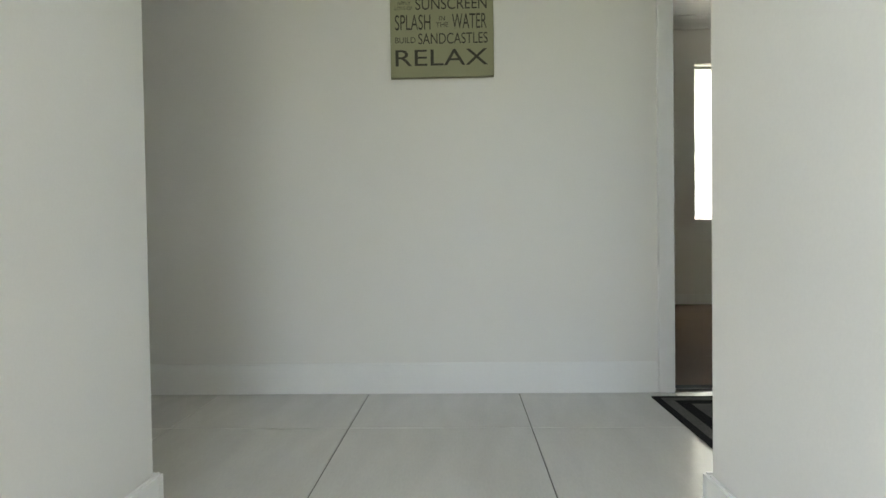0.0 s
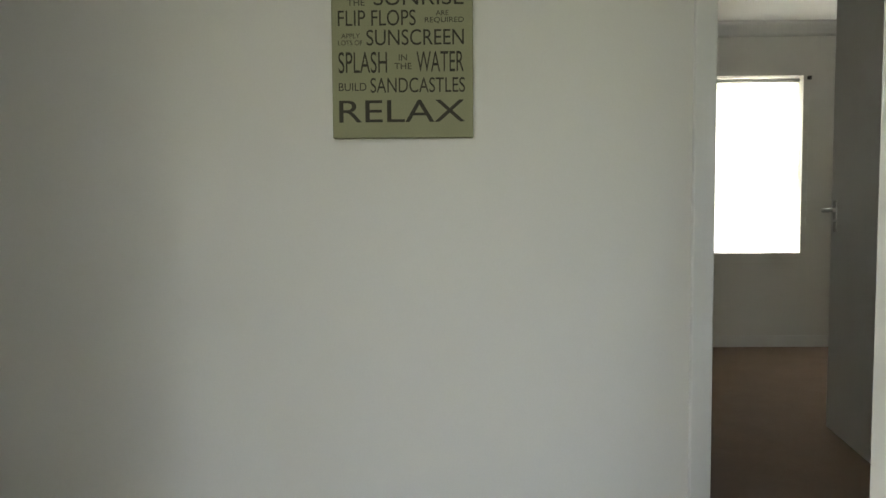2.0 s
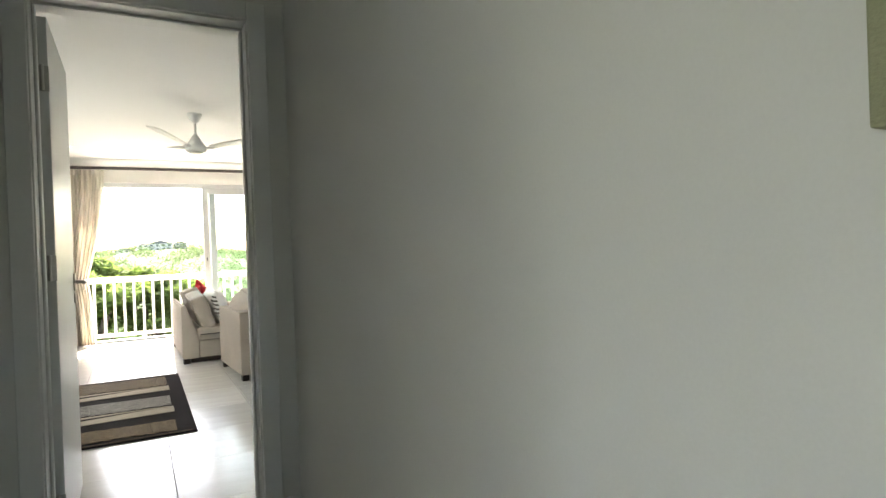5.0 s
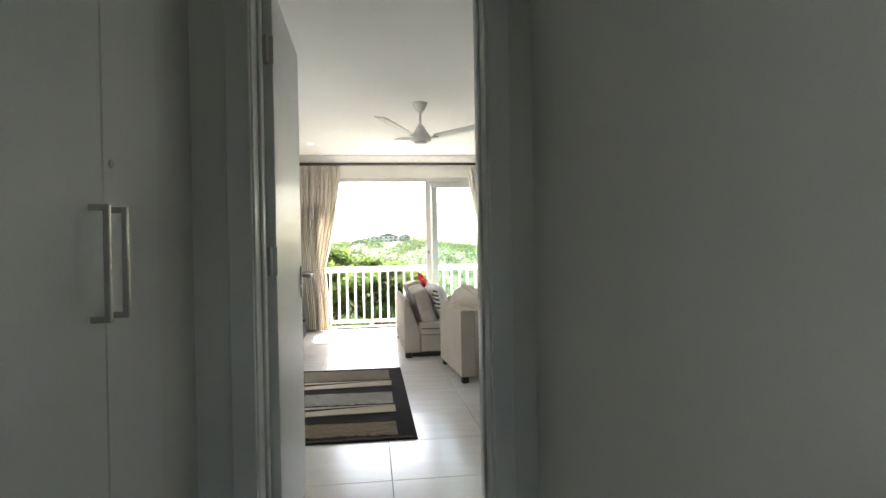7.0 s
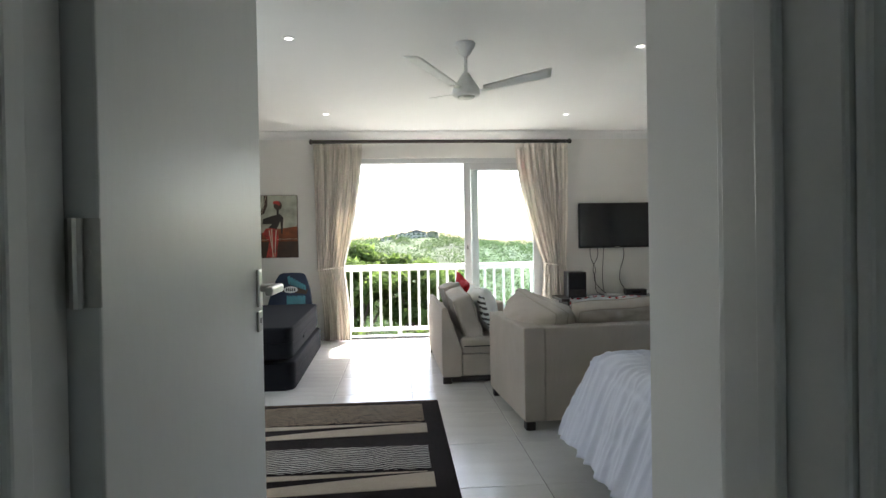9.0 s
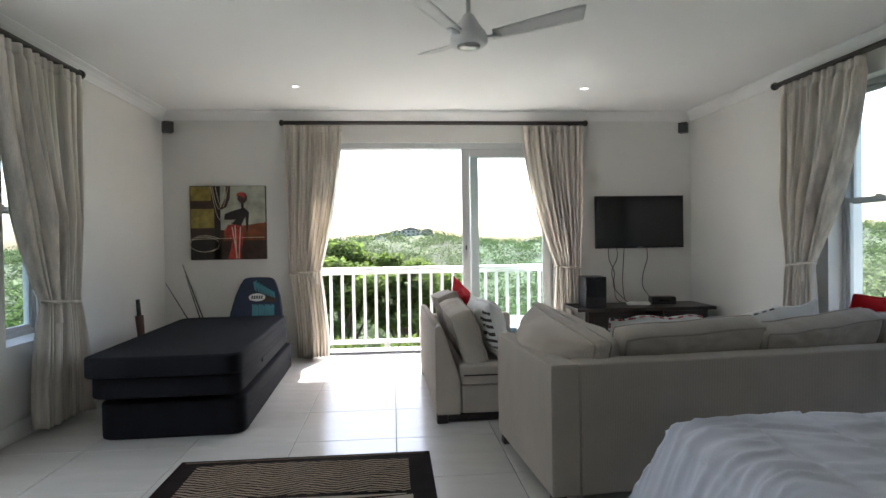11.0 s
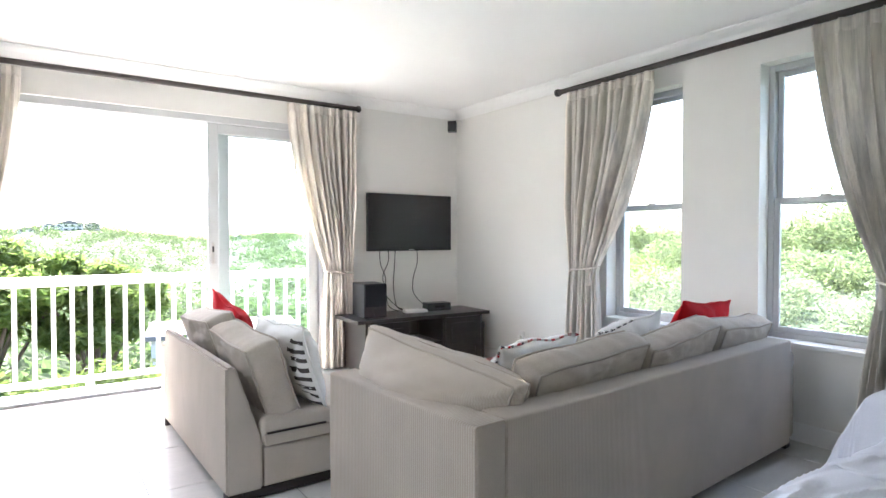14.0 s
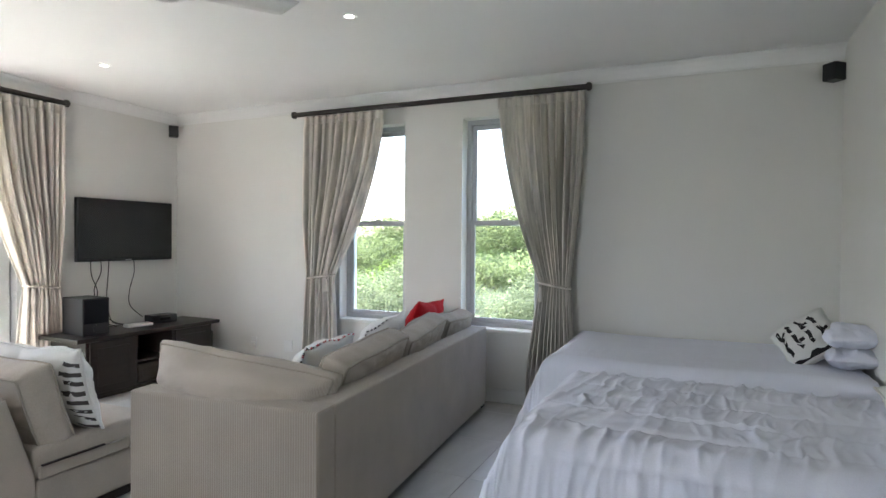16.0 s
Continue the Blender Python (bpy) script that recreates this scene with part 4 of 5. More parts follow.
# ---- beds ----
def duvet(x0, x1, y0, y1, top, hang, seed, rough, flare):
    """A quilt over a mattress: stitched along its length, gathered between the seams, hanging wide over three sides."""
    W, L, r, pitch = x1 - x0, y1 - y0, 0.085, 0.215
    steep = math.sqrt(1 - flare * flare)

    def over(d):
        """How far the edge goes out and down after a length d past the mattress edge."""
        g = min(d / r, math.pi / 2 - math.asin(flare))
        rest = max(0.0, d - r * g)
        return r * math.sin(g) + rest * flare, r * (1 - math.cos(g)) + rest * steep

    def ridge(n, k):
        return max(0.0, 1 - abs(n) * k) ** 1.4

    def f(u, v):
        s = -hang[0] + (W + hang[0] + hang[1]) * u
        q = (L + hang[2]) * v
        ox, dx = over(max(-s, s - W, 0.0))
        oy, dy = over(max(q - L, 0.0))
        drop = max(dx, dy)
        sgn = -1 if s < 0 else 1
        side = min(1.0, drop / 0.16)
        chan, fr = divmod(s / pitch + 0.5, 1.0)
        puff = 1 - math.exp(-(min(fr, 1 - fr) / 0.09) ** 2) * min(1.0, max(0.0, 0.5 + 2 * noise.noise(Vector((chan * 3.7, q * 2.6, seed + 21)))))
        slow = noise.noise(Vector((s * 1.3, q * 1.5, seed + 9)))
        warp = q + 0.05 * noise.noise(Vector((s * 4.2, q * 2.6, seed + 2))) + 0.16 * s
        n1 = noise.noise(Vector((s * 1.9 + chan * 0.3, warp * 13.0, seed)))
        n2 = noise.noise(Vector((s * 6.0 + 1.5 * warp, warp * 23.0, seed + 5)))
        patchy = min(1.0, max(0.15, 0.75 + 1.3 * noise.noise(Vector((s * 2.1, q * 2.4, seed + 3)))))
        gather = (0.013 * ridge(n1, 3.0) * (0.5 + 0.5 * puff) + 0.005 * ridge(n2, 2.6)) * patchy * rough
        top_lift = 0.014 * slow + gather + 0.007 * puff * rough - 0.007 * rough
        along = q if dx >= dy else s
        f1 = noise.noise(Vector((along * 9.5 + 0.5 * slow, drop * 1.0, seed + 11)))
        f2 = noise.noise(Vector((along * 21.0, drop * 1.4, seed + 13)))
        fold = (0.020 * ridge(f1, 2.4) + 0.009 * ridge(f2, 2.4)) * (0.35 + 0.65 * rough) * min(1.0, 0.5 + drop)
        p = Vector((x0 + min(max(s, 0), W), y0 + min(q, L), top + 0.02 - min(drop, top - 0.03)))
        p.z += top_lift * (1 - 0.8 * side)
        p.x += sgn * (ox + (fold * side + gather * 0.4 if dx > 0 and dx >= dy else 0.0))
        p.y += oy + (fold * side if dy > dx else 0.0)
        return p
    return grid(170, 270, f)


def bed(label, x0, x1, y0, y1, top, hang, seed, rough, flare):
    b = thing("bed", label, "bed", "single beds", m=pose(0, 0, 0))
    part("mattress", slab(x0 + 0.01, x1 - 0.01, y0, y1 - 0.02, 0.29, top - 0.035, 0.05), LINEN, b)
    part("bed_base", slab(x0 + 0.02, x1 - 0.02, y0, y1 - 0.03, 0.06, 0.289, 0.02), LINEN, b)
    for fx in (x0 + 0.08, x1 - 0.08):
        for fy in (y0 + 0.1, y1 - 0.12):
            part("leg", tube((fx, fy, 0.0), (fx, fy, 0.0595), 0.025, n=12), SOFAFOOT, b)
    q = part("duvet", duvet(x0, x1, y0, y1, top, hang, seed, rough, flare), LINEN, b, "white crinkled quilted duvet", smooth=True)
    so = q.modifiers.new("thickness", "SOLIDIFY")
    so.thickness, so.offset = 0.010, -1
    return b


bed("single bed made up with a crinkled white duvet", 2.675, 3.66, 4.34, 5.67, 0.585, (0.50, 0.30, 0.50), 1.0, 1.35, 0.33)
bed("single bed under a smooth white duvet beside the wall", 3.95, 4.86, 4.34, 5.86, 0.61, (0.46, 0.10, 0.50), 2.0, 0.16, 0.34)


def lean_to(at, along, up):
    """A pose whose x runs along and whose z leans towards up."""
    x = Vector(along).normalized()
    z = Vector(up)
    z = (z - x * z.dot(x)).normalized()
    y = z.cross(x)
    return Matrix.Translation(Vector(at)) @ Matrix((x, y, z)).transposed().to_4x4()


def printed_pillow(label, m, seed, w=0.42):
    p, f = cushion("printed_pillow", label, m, w, w, 0.17, PILLOW, PILLOW, seed, category="pillow")
    rng = random.Random(seed)
    for j in range(2):
        for k in range(4):
            u0, v0 = -0.78 + 0.40 * k + rng.uniform(-0.03, 0.03), -0.62 + 0.66 * j
            lean = rng.uniform(-0.10, 0.10)
            part("print_bar", patch(f, -1, u0, u0 + 0.13, v0, v0 + 0.52, 4, 10, warp=lambda u, v, a, b: (u + lean * b + 0.02 * math.sin(9 * b + k), v + 0.05 * a)), INK, p, smooth=True)
            if (k + j) % 2:
                part("print_bar", patch(f, -1, u0 + 0.13, u0 + 0.30, v0 + 0.2, v0 + 0.32, 5, 4, warp=lambda u, v, a, b: (u + lean * 0.5, v + 0.06 * a)), INK, p, smooth=True)
    part("print_edge", patch(f, -1, -0.95, 0.95, -0.99, -0.86, 20, 3, warp=lambda u, v, a, b: (u, v + 0.06 * b * math.sin(17 * a))), INK, p, smooth=True)
    return p


printed_pillow("white pillow with black brush-lettered print on the bed", lean_to((4.38, 4.56, 0.755), (0.0, -0.80, 0.60), (0.62, 0.30, 0.30)), 21, 0.31)
printed_pillow("white pillow with black brush-lettered print on the bed", pose(3.36, 4.33, 0.675, -76, 0, -80), 22, 0.24)
cushion("bed_pillow", "plain white bed pillow lying flat", pose(4.34, 4.39, 0.69, 90, 0, 1), 0.48, 0.27, 0.13, LINEN, LINEN, 23, "pillow", "bed pillows", pipe_r=0.003)
cushion("bed_pillow", "plain white bed pillow on top of another", pose(4.35, 4.385, 0.79, 88, 2, 4), 0.48, 0.27, 0.13, LINEN, LINEN, 24, "pillow", "bed pillows", pipe_r=0.003)

# ---- television corner ----
tv = thing("television", "black flat-screen television on a wall bracket", "television", m=pose(4.39, 10.045, 1.352))
part("casing", box(-0.492, 0.492, -0.01, 0.028, -0.283, 0.283, 0.006, 2), PLASTIC, tv)
part("screen", box(-0.480, 0.480, -0.0125, -0.0102, -0.262, 0.272, 0.0006), SCREEN, tv)
part("bracket", box(-0.2, 0.2, 0.0285, 0.0545, -0.15, 0.15, 0.004), STEEL, tv)
part("badge", box(-0.03, 0.03, -0.0125, -0.0102, -0.276, -0.268, 0.0004), STEEL, tv)


def tv_cable(name, pts):
    c = []
    P = [Vector(p) for p in pts]
    for i in range(len(P) - 1):
        p0, p1, p2, p3 = P[max(0, i - 1)], P[i], P[i + 1], P[min(len(P) - 1, i + 2)]
        for k in range(7):
            t = k / 7
            c.append(0.5 * ((2 * p1) + (p2 - p0) * t + (2 * p0 - 5 * p1 + 4 * p2 - p3) * t * t + (3 * p1 - p0 - 3 * p2 + p3) * t ** 3))
    c.append(P[-1])
    ob = part(name, sweep(c, 0.004, 6), PLASTIC, smooth=True)
    return tagged(ob, "thin black cable hanging from the television", "cable", "television cables")


tv_cable("cable", [(4.05, 10.075, 1.10), (4.06, 10.08, 0.95), (4.12, 10.085, 0.80), (4.10, 10.07, 0.66), (4.17, 9.95, 0.53), (4.20, 9.80, 0.506)])
tv_cable("cable", [(4.14, 10.075, 1.10), (4.15, 10.08, 0.97), (4.09, 10.085, 0.82), (4.11, 10.07, 0.68), (4.08, 9.95, 0.54), (4.10, 9.80, 0.506)])
tv_cable("cable", [(4.23, 10.08, 1.10), (4.22, 10.085, 0.90), (4.21, 10.085, 0.70), (4.20, 10.0, 0.52), (4.21, 9.86, 0.506)])
tv_cable("cable", [(4.48, 10.08, 1.10), (4.49, 10.085, 0.95), (4.44, 10.085, 0.78), (4.43, 10.06, 0.64), (4.45, 9.92, 0.54)])

st = thing("tv_stand", "dark wenge television stand with doors and open shelf", "tv stand", m=pose(4.19, 9.65, 0, 0, 0, -2))
part("top", box(-0.69, 0.69, -0.25, 0.25, 0.468, 0.50, 0.004, 2), WENGE, st)
for px in (-0.60, -0.18, 0.18, 0.60):
    part("side_panel", box(px - 0.011, px + 0.011, -0.225, 0.225, 0.03, 0.4675, 0.002), WENGE, st)
part("bottom", box(-0.588, 0.588, -0.224, 0.224, 0.031, 0.05, 0.002), WENGE, st)
part("plinth", box(-0.58, 0.58, -0.20, 0.20, 0.0, 0.030, 0.002), WENGE, st)
part("back_panel", box(-0.60, 0.60, 0.226, 0.234, 0.035, 0.466, 0.001), WENGE, st)
part("shelf", box(-0.168, 0.168, -0.215, 0.222, 0.235, 0.253, 0.002), WENGE, st)
dw = part("drawer", box(-0.165, 0.165, -0.228, -0.10, 0.06, 0.215, 0.003), WENGE, st)
part("drawer_panel", box(-0.125, 0.125, -0.233, -0.2285, 0.09, 0.185, 0.003), WENGE, dw)
for a, b in ((-0.586, -0.194), (0.194, 0.586)):
    d = part("door", box(a, b, -0.243, -0.2255, 0.055, 0.462, 0.003), WENGE, st)
    part("door_panel", box(a + 0.06, b - 0.06, -0.247, -0.2435, 0.11, 0.41, 0.004), WENGE, d)
part("side_box", box(0.615, 0.70, -0.15, 0.20, 0.0, 0.38, 0.004), WENGE, st)

sub = thing("subwoofer", "black box subwoofer standing on the stand", "subwoofer", m=pose(3.72, 9.66, 0.50, 0, 0, -6))
part("cabinet", box(-0.105, 0.105, -0.15, 0.15, 0.004, 0.30, 0.006, 2), PLASTIC, sub)
part("front_grille", box(-0.095, 0.095, -0.157, -0.1505, 0.10, 0.29, 0.004, 2), BLACKF, sub)
part("port", tube((0, -0.156, 0.06), (0, -0.1505, 0.06), 0.028, n=18), PLASTIC, sub)
for a, b in ((-0.08, -0.12), (0.08, -0.12), (-0.08, 0.12), (0.08, 0.12)):
    part("foot", tube((a, b, 0.0), (a, b, 0.004), 0.012, n=10), PLASTIC, sub)
bx = thing("set_top_box", "small black set-top box", "set-top box", m=pose(4.47, 9.70, 0.50, 0, 0, -8))
part("case", box(-0.12, 0.12, -0.07, 0.07, 0.0, 0.075, 0.006, 2), PLASTIC, bx)
part("display", box(-0.05, 0.05, -0.0725, -0.0702, 0.03, 0.05, 0.001), SCREEN, bx)
rt = thing("router", "flat white plastic router lying on the stand", "router", m=pose(4.20, 9.66, 0.50, 0, 0, -12))
part("case", box(-0.11, 0.11, -0.05, 0.05, 0.0, 0.028, 0.008, 3), WHITEP, rt)
part("vent", box(-0.08, 0.08, -0.03, 0.03, 0.0282, 0.030, 0.0006), WHITEP, rt)
mg = thing("magazine_stack", "small stack of magazines lying on the floor", "magazines", m=pose(4.74, 9.10, 0, 0, 0, 12))
MCOL = [material("magazine_cover", c, 0.4, vary=0.2, scale=14, fine=60, bump=0.02) for c in ((0.55, 0.50, 0.42), (0.45, 0.12, 0.09), (0.62, 0.60, 0.55), (0.28, 0.22, 0.17))]
for k in range(6):
    o = 0.008 * math.sin(k * 2.3)
    part("magazine", box(-0.10 + o, 0.10 + o, -0.14 - o, 0.14 - o, 0.013 * k, 0.013 * k + 0.012, 0.002), MCOL[k % 4], mg)


def socket(y, z, w, rockers):
    s = thing("wall_socket", "white plastic wall socket plate", "socket", "wall sockets", m=pose(XR, y, z))
    part("plate", box(-0.010, -0.0005, -w / 2, w / 2, -0.055, 0.055, 0.003, 2), WHITEP, s)
    for k in range(rockers):
        part("switch", box(-0.013, -0.0102, -0.03 + 0.035 * k, -0.008 + 0.035 * k, 0.015, 0.038, 0.001), WHITEP, s)
    return s


s1 = socket(9.06, 0.28, 0.07, 2)
part("plug", box(-0.045, -0.0135, -0.02, 0.02, -0.03, 0.01, 0.004, 2), WHITEP, s1)
socket(8.65, 0.28, 0.10, 2)

# ---- picture corner ----
P_OCHRE = material("ochre_paint", (0.27, 0.21, 0.045), 0.5, vary=0.4, scale=12, fine=90, bump=0.2)
P_DARK = material("dark_brown_paint", (0.045, 0.022, 0.013), 0.5, vary=0.4, scale=9, fine=90, bump=0.2)
P_BLACK = material("near_black_paint", (0.018, 0.013, 0.011), 0.5, vary=0.3, scale=9, fine=90, bump=0.2)
P_RUST = material("rust_paint", (0.20, 0.055, 0.015), 0.5, vary=0.5, scale=8, fine=90, bump=0.2)
P_SAGE = material("pale_sage_paint", (0.36, 0.37, 0.30), 0.5, vary=0.3, scale=8, fine=90, bump=0.2)
P_RED = material("red_paint", (0.40, 0.035, 0.025), 0.5, vary=0.6, scale=22, fine=90, bump=0.2)
P_LINE = material("cream_paint_line", (0.62, 0.56, 0.42), 0.5, vary=0.2, fine=90)
PW, PH = 0.755, 0.755
pic = thing("painting", "square canvas painting of a draped figure in ochre and red", "painting", m=pose(0.05, YB - 0.03, 1.40))


def flat(poly, depth):
    bm = bmesh.new()
    a = [bm.verts.new((x * PW - PW / 2, -depth, PH / 2 - z * PH)) for x, z in poly]
    b = [bm.verts.new((x * PW - PW / 2, -depth + 0.001, PH / 2 - z * PH)) for x, z in poly]
    bm.faces.new(a)
    bm.faces.new(b[::-1])
    for k in range(len(poly)):
        bm.faces.new((a[k], b[k], b[(k + 1) % len(poly)], a[(k + 1) % len(poly)]))
    return bm


def rect(u0, u1, v0, v1):
    return [(u0, v0), (u1, v0), (u1, v1), (u0, v1)]


part("canvas", box(-PW / 2, PW / 2, -0.008, 0.0295, -PH / 2, PH / 2, 0.003), P_DARK, pic)
part("pale_field", flat(rect(0.38, 0.995, 0.005, 0.60), 0.010), P_SAGE, pic)
part("rust_field", flat([(0.44, 0.60), (0.70, 0.54), (0.995, 0.50), (0.995, 0.78), (0.44, 0.78)], 0.0122), P_RUST, pic)
part("ochre_square", flat(rect(0.01, 0.28, 0.01, 0.20), 0.010), P_OCHRE, pic)
part("ochre_square", flat(rect(0.01, 0.32, 0.31, 0.57), 0.010), P_OCHRE, pic)
part("dark_bar", flat(rect(0.32, 0.40, 0.005, 0.995), 0.0122), P_BLACK, pic)
part("dark_block", flat(rect(0.005, 0.42, 0.72, 0.995), 0.0122), P_BLACK, pic)
part("draped_shape", flat([(0.50, 0.53), (0.68, 0.52), (0.70, 0.70), (0.66, 0.995), (0.50, 0.995), (0.55, 0.75), (0.45, 0.62)], 0.0144), P_RED, pic)
part("dark_shape", flat([(0.60, 0.33), (0.72, 0.30), (0.78, 0.36), (0.76, 0.62), (0.74, 0.62), (0.73, 0.42), (0.67, 0.54), (0.54, 0.52), (0.60, 0.46), (0.45, 0.46), (0.46, 0.38), (0.54, 0.35)], 0.0166), P_BLACK, pic)
part("round_shape", flat([(0.695 + 0.065 * math.cos(k * 0.524), 0.165 + 0.075 * math.sin(k * 0.524)) for k in range(12)] , 0.0166), P_DARK, pic)
part("neck_shape", flat(rect(0.675, 0.71, 0.22, 0.32), 0.0150), P_BLACK, pic)


part("dark_arch", flat([(0.28, 0.005), (0.325, 0.005), (0.335, 0.20), (0.375, 0.27), (0.43, 0.25), (0.475, 0.16), (0.48, 0.005), (0.535, 0.005), (0.53, 0.17), (0.48, 0.29), (0.42, 0.32), (0.35, 0.30), (0.30, 0.22)], 0.0140), P_DARK, pic)
part("dark_ground", flat(rect(0.43, 0.995, 0.74, 0.995), 0.0133), P_DARK, pic)
part("head_wrap", flat([(0.615, 0.14), (0.625, 0.105), (0.665, 0.09), (0.715, 0.095), (0.735, 0.13), (0.725, 0.175), (0.69, 0.15), (0.65, 0.135)], 0.0178), P_RED, pic)
for fold in ((0.545, 0.56, 0.61, 0.98), (0.585, 0.54, 0.60, 0.99), (0.655, 0.56, 0.63, 0.99)):
    part("drape_light", flat([(fold[0], fold[1]), (fold[0] + 0.014, fold[1]), (fold[2] + 0.010, fold[3]), (fold[2], fold[3])], 0.0155), P_LINE, pic)


def painted_line(pts):
    part("painted_line", sweep([(x * PW - PW / 2, -0.0175, PH / 2 - z * PH) for x, z in pts], 0.0022, 5), P_LINE, pic)


painted_line([(0.20 + 0.21 * math.cos(k * 0.3), 0.78 + 0.11 * math.sin(k * 0.3)) for k in range(2, 20)])
painted_line([(0.19 + 0.19 * math.cos(k * 0.3), 0.79 + 0.10 * math.sin(k * 0.3)) for k in range(0, 21)])
painted_line([(0.30 + 0.17 * (k / 14), 0.01 + 0.30 * math.sin(math.pi * k / 14)) for k in range(15)])
painted_line([(0.34 + 0.17 * (k / 14), 0.01 + 0.28 * math.sin(math.pi * k / 14)) for k in range(15)])
painted_line([(0.28 + 0.12 * (k / 10), 0.01 + 0.45 * math.sin(math.pi / 2 * k / 10)) for k in range(11)])
painted_line([(0.01, 0.72), (0.55, 0.71)])
painted_line([(0.68, 0.705), (0.99, 0.70)])

bd = thing("bodyboard", "navy bodyboard with pale oval badge leaning on the wall", "bodyboard", m=pose(0.34, 9.74, 0.0, -17, 0, -6))
half = [(0.0, 0.875), (0.10, 0.873), (0.150, 0.860), (0.180, 0.80), (0.222, 0.68), (0.258, 0.50), (0.265, 0.35), (0.24, 0.14), (0.21, 0.03), (0.0, 0.0)]
poly = half + [(-x, z) for x, z in half[-2:0:-1]]
part("board", prism(poly, -0.025, 0.025, 0.008), BLUE, bd)
part("badge", prism([(0.085 * math.cos(k * 0.314), 0.665 + 0.040 * math.sin(k * 0.314)) for k in range(20)], -0.029, -0.0255, 0.0005), WHITEP, bd, "pale oval badge")
for k in range(5):
    part("badge_bar", box(-0.055 + 0.024 * k, -0.040 + 0.024 * k, -0.0305, -0.0292, 0.647, 0.681, 0.0004), PLASTIC, bd)
part("band", prism([(-0.10, 0.64), (0.19, 0.61), (0.21, 0.67), (-0.07, 0.70)], -0.0268, -0.0255, 0.0004), P_DARK, bd, "dark red band")
for k in range(7):
    a = -0.03 + 0.032 * k
    part("flash", prism([(a, 0.735 - 0.012 * k), (a + 0.022, 0.725 - 0.012 * k), (a + 0.012, 0.84 - 0.02 * k), (a - 0.022, 0.82 - 0.015 * k)], -0.0275, -0.0255, 0.0004), TEAL, bd)
    part("flash", prism([(a - 0.005, 0.47 + 0.01 * (k % 3)), (a + 0.026, 0.46), (a + 0.018, 0.585 - 0.01 * (k % 2)), (a - 0.014, 0.60)], -0.0275, -0.0255, 0.0004), TEAL, bd)


def fishing_rod(a, b, label):
    f = thing("fishing_rod", label, "fishing rod", "fishing rods", m=Matrix.Translation(Vector(a)))
    d = Vector(b) - Vector(a)
    part("blank", tube(d * 0.2, d, 0.008, 0.003, 8), PLASTIC, f)
    part("grip", tube((0, 0, 0), d * 0.2, 0.012, 0.011, 10), BLACKF, f)
    for k in (0.45, 0.65, 0.82, 0.95):
        part("line_guide", tube(d * k, d * k + Vector((0, -0.018, 0.006)), 0.003, n=6), STEEL, f)


fishing_rod((0.02, 9.80, 0.01), (-0.41, 10.06, 0.98), "black fishing rod leaning in the corner")
fishing_rod((-0.02, 9.78, 0.01), (-0.38, 10.06, 0.86), "black fishing rod leaning in the corner")
fishing_rod((0.0, 9.74, 0.01), (-0.57, 10.03, 0.80), "thin grey fishing rod leaning in the corner")
um = thing("umbrella", "folded black umbrella standing behind the mattress", "umbrella", m=pose(-0.42, 9.15, 0, 0, -4, 0))
part("canopy", tube((0, 0, 0.03), (0, 0, 0.58), 0.018, 0.034, 14), material("dusky_cloth", (0.10, 0.055, 0.05), 0.9, fine=150), um)
part("handle", tube((0, 0, 0.58), (0, 0, 0.72), 0.019, 0.016, 12), PLASTIC, um)
part("tip", tube((0, 0, 0.0), (0, 0, 0.03), 0.006, 0.012, 8), STEEL, um)

# ---- rug ----
rug = thing("rug", "dark brown rug with beige waves and woven zigzag bands", "rug", m=pose(0, 0, 0))
RX0, RX1, RY0, RY1 = 0.57, 1.907, 5.06, 7.19
part("ground_weave", box(RX0, RX1, RY0, RY1, 0.0005, 0.010, 0.003, 2), RUGD, rug)


def rug_patch(name, ya, yb, x0, x1, mat, z=0.0125):
    """A flat woven area between two lines ya(u) and yb(u)."""
    bm = bmesh.new()
    n = 24
    lo, hi = [], []
    for i in range(n + 1):
        u = i / n
        x = x0 + (x1 - x0) * u
        lo.append([bm.verts.new((x, ya(u), zz)) for zz in (0.0095, z)])
        hi.append([bm.verts.new((x, yb(u), zz)) for zz in (0.0095, z)])
    for i in range(n):
        bm.faces.new((lo[i][1], lo[i + 1][1], hi[i + 1][1], hi[i][1]))
        bm.faces.new((lo[i][0], lo[i + 1][0], lo[i + 1][1], lo[i][1]))
        bm.faces.new((hi[i][0], hi[i + 1][0], hi[i + 1][1], hi[i][1]))
    for i in (0, n):
        bm.faces.new((lo[i][0], lo[i][1], hi[i][1], hi[i][0]))
    return part(name, bm, mat, rug)


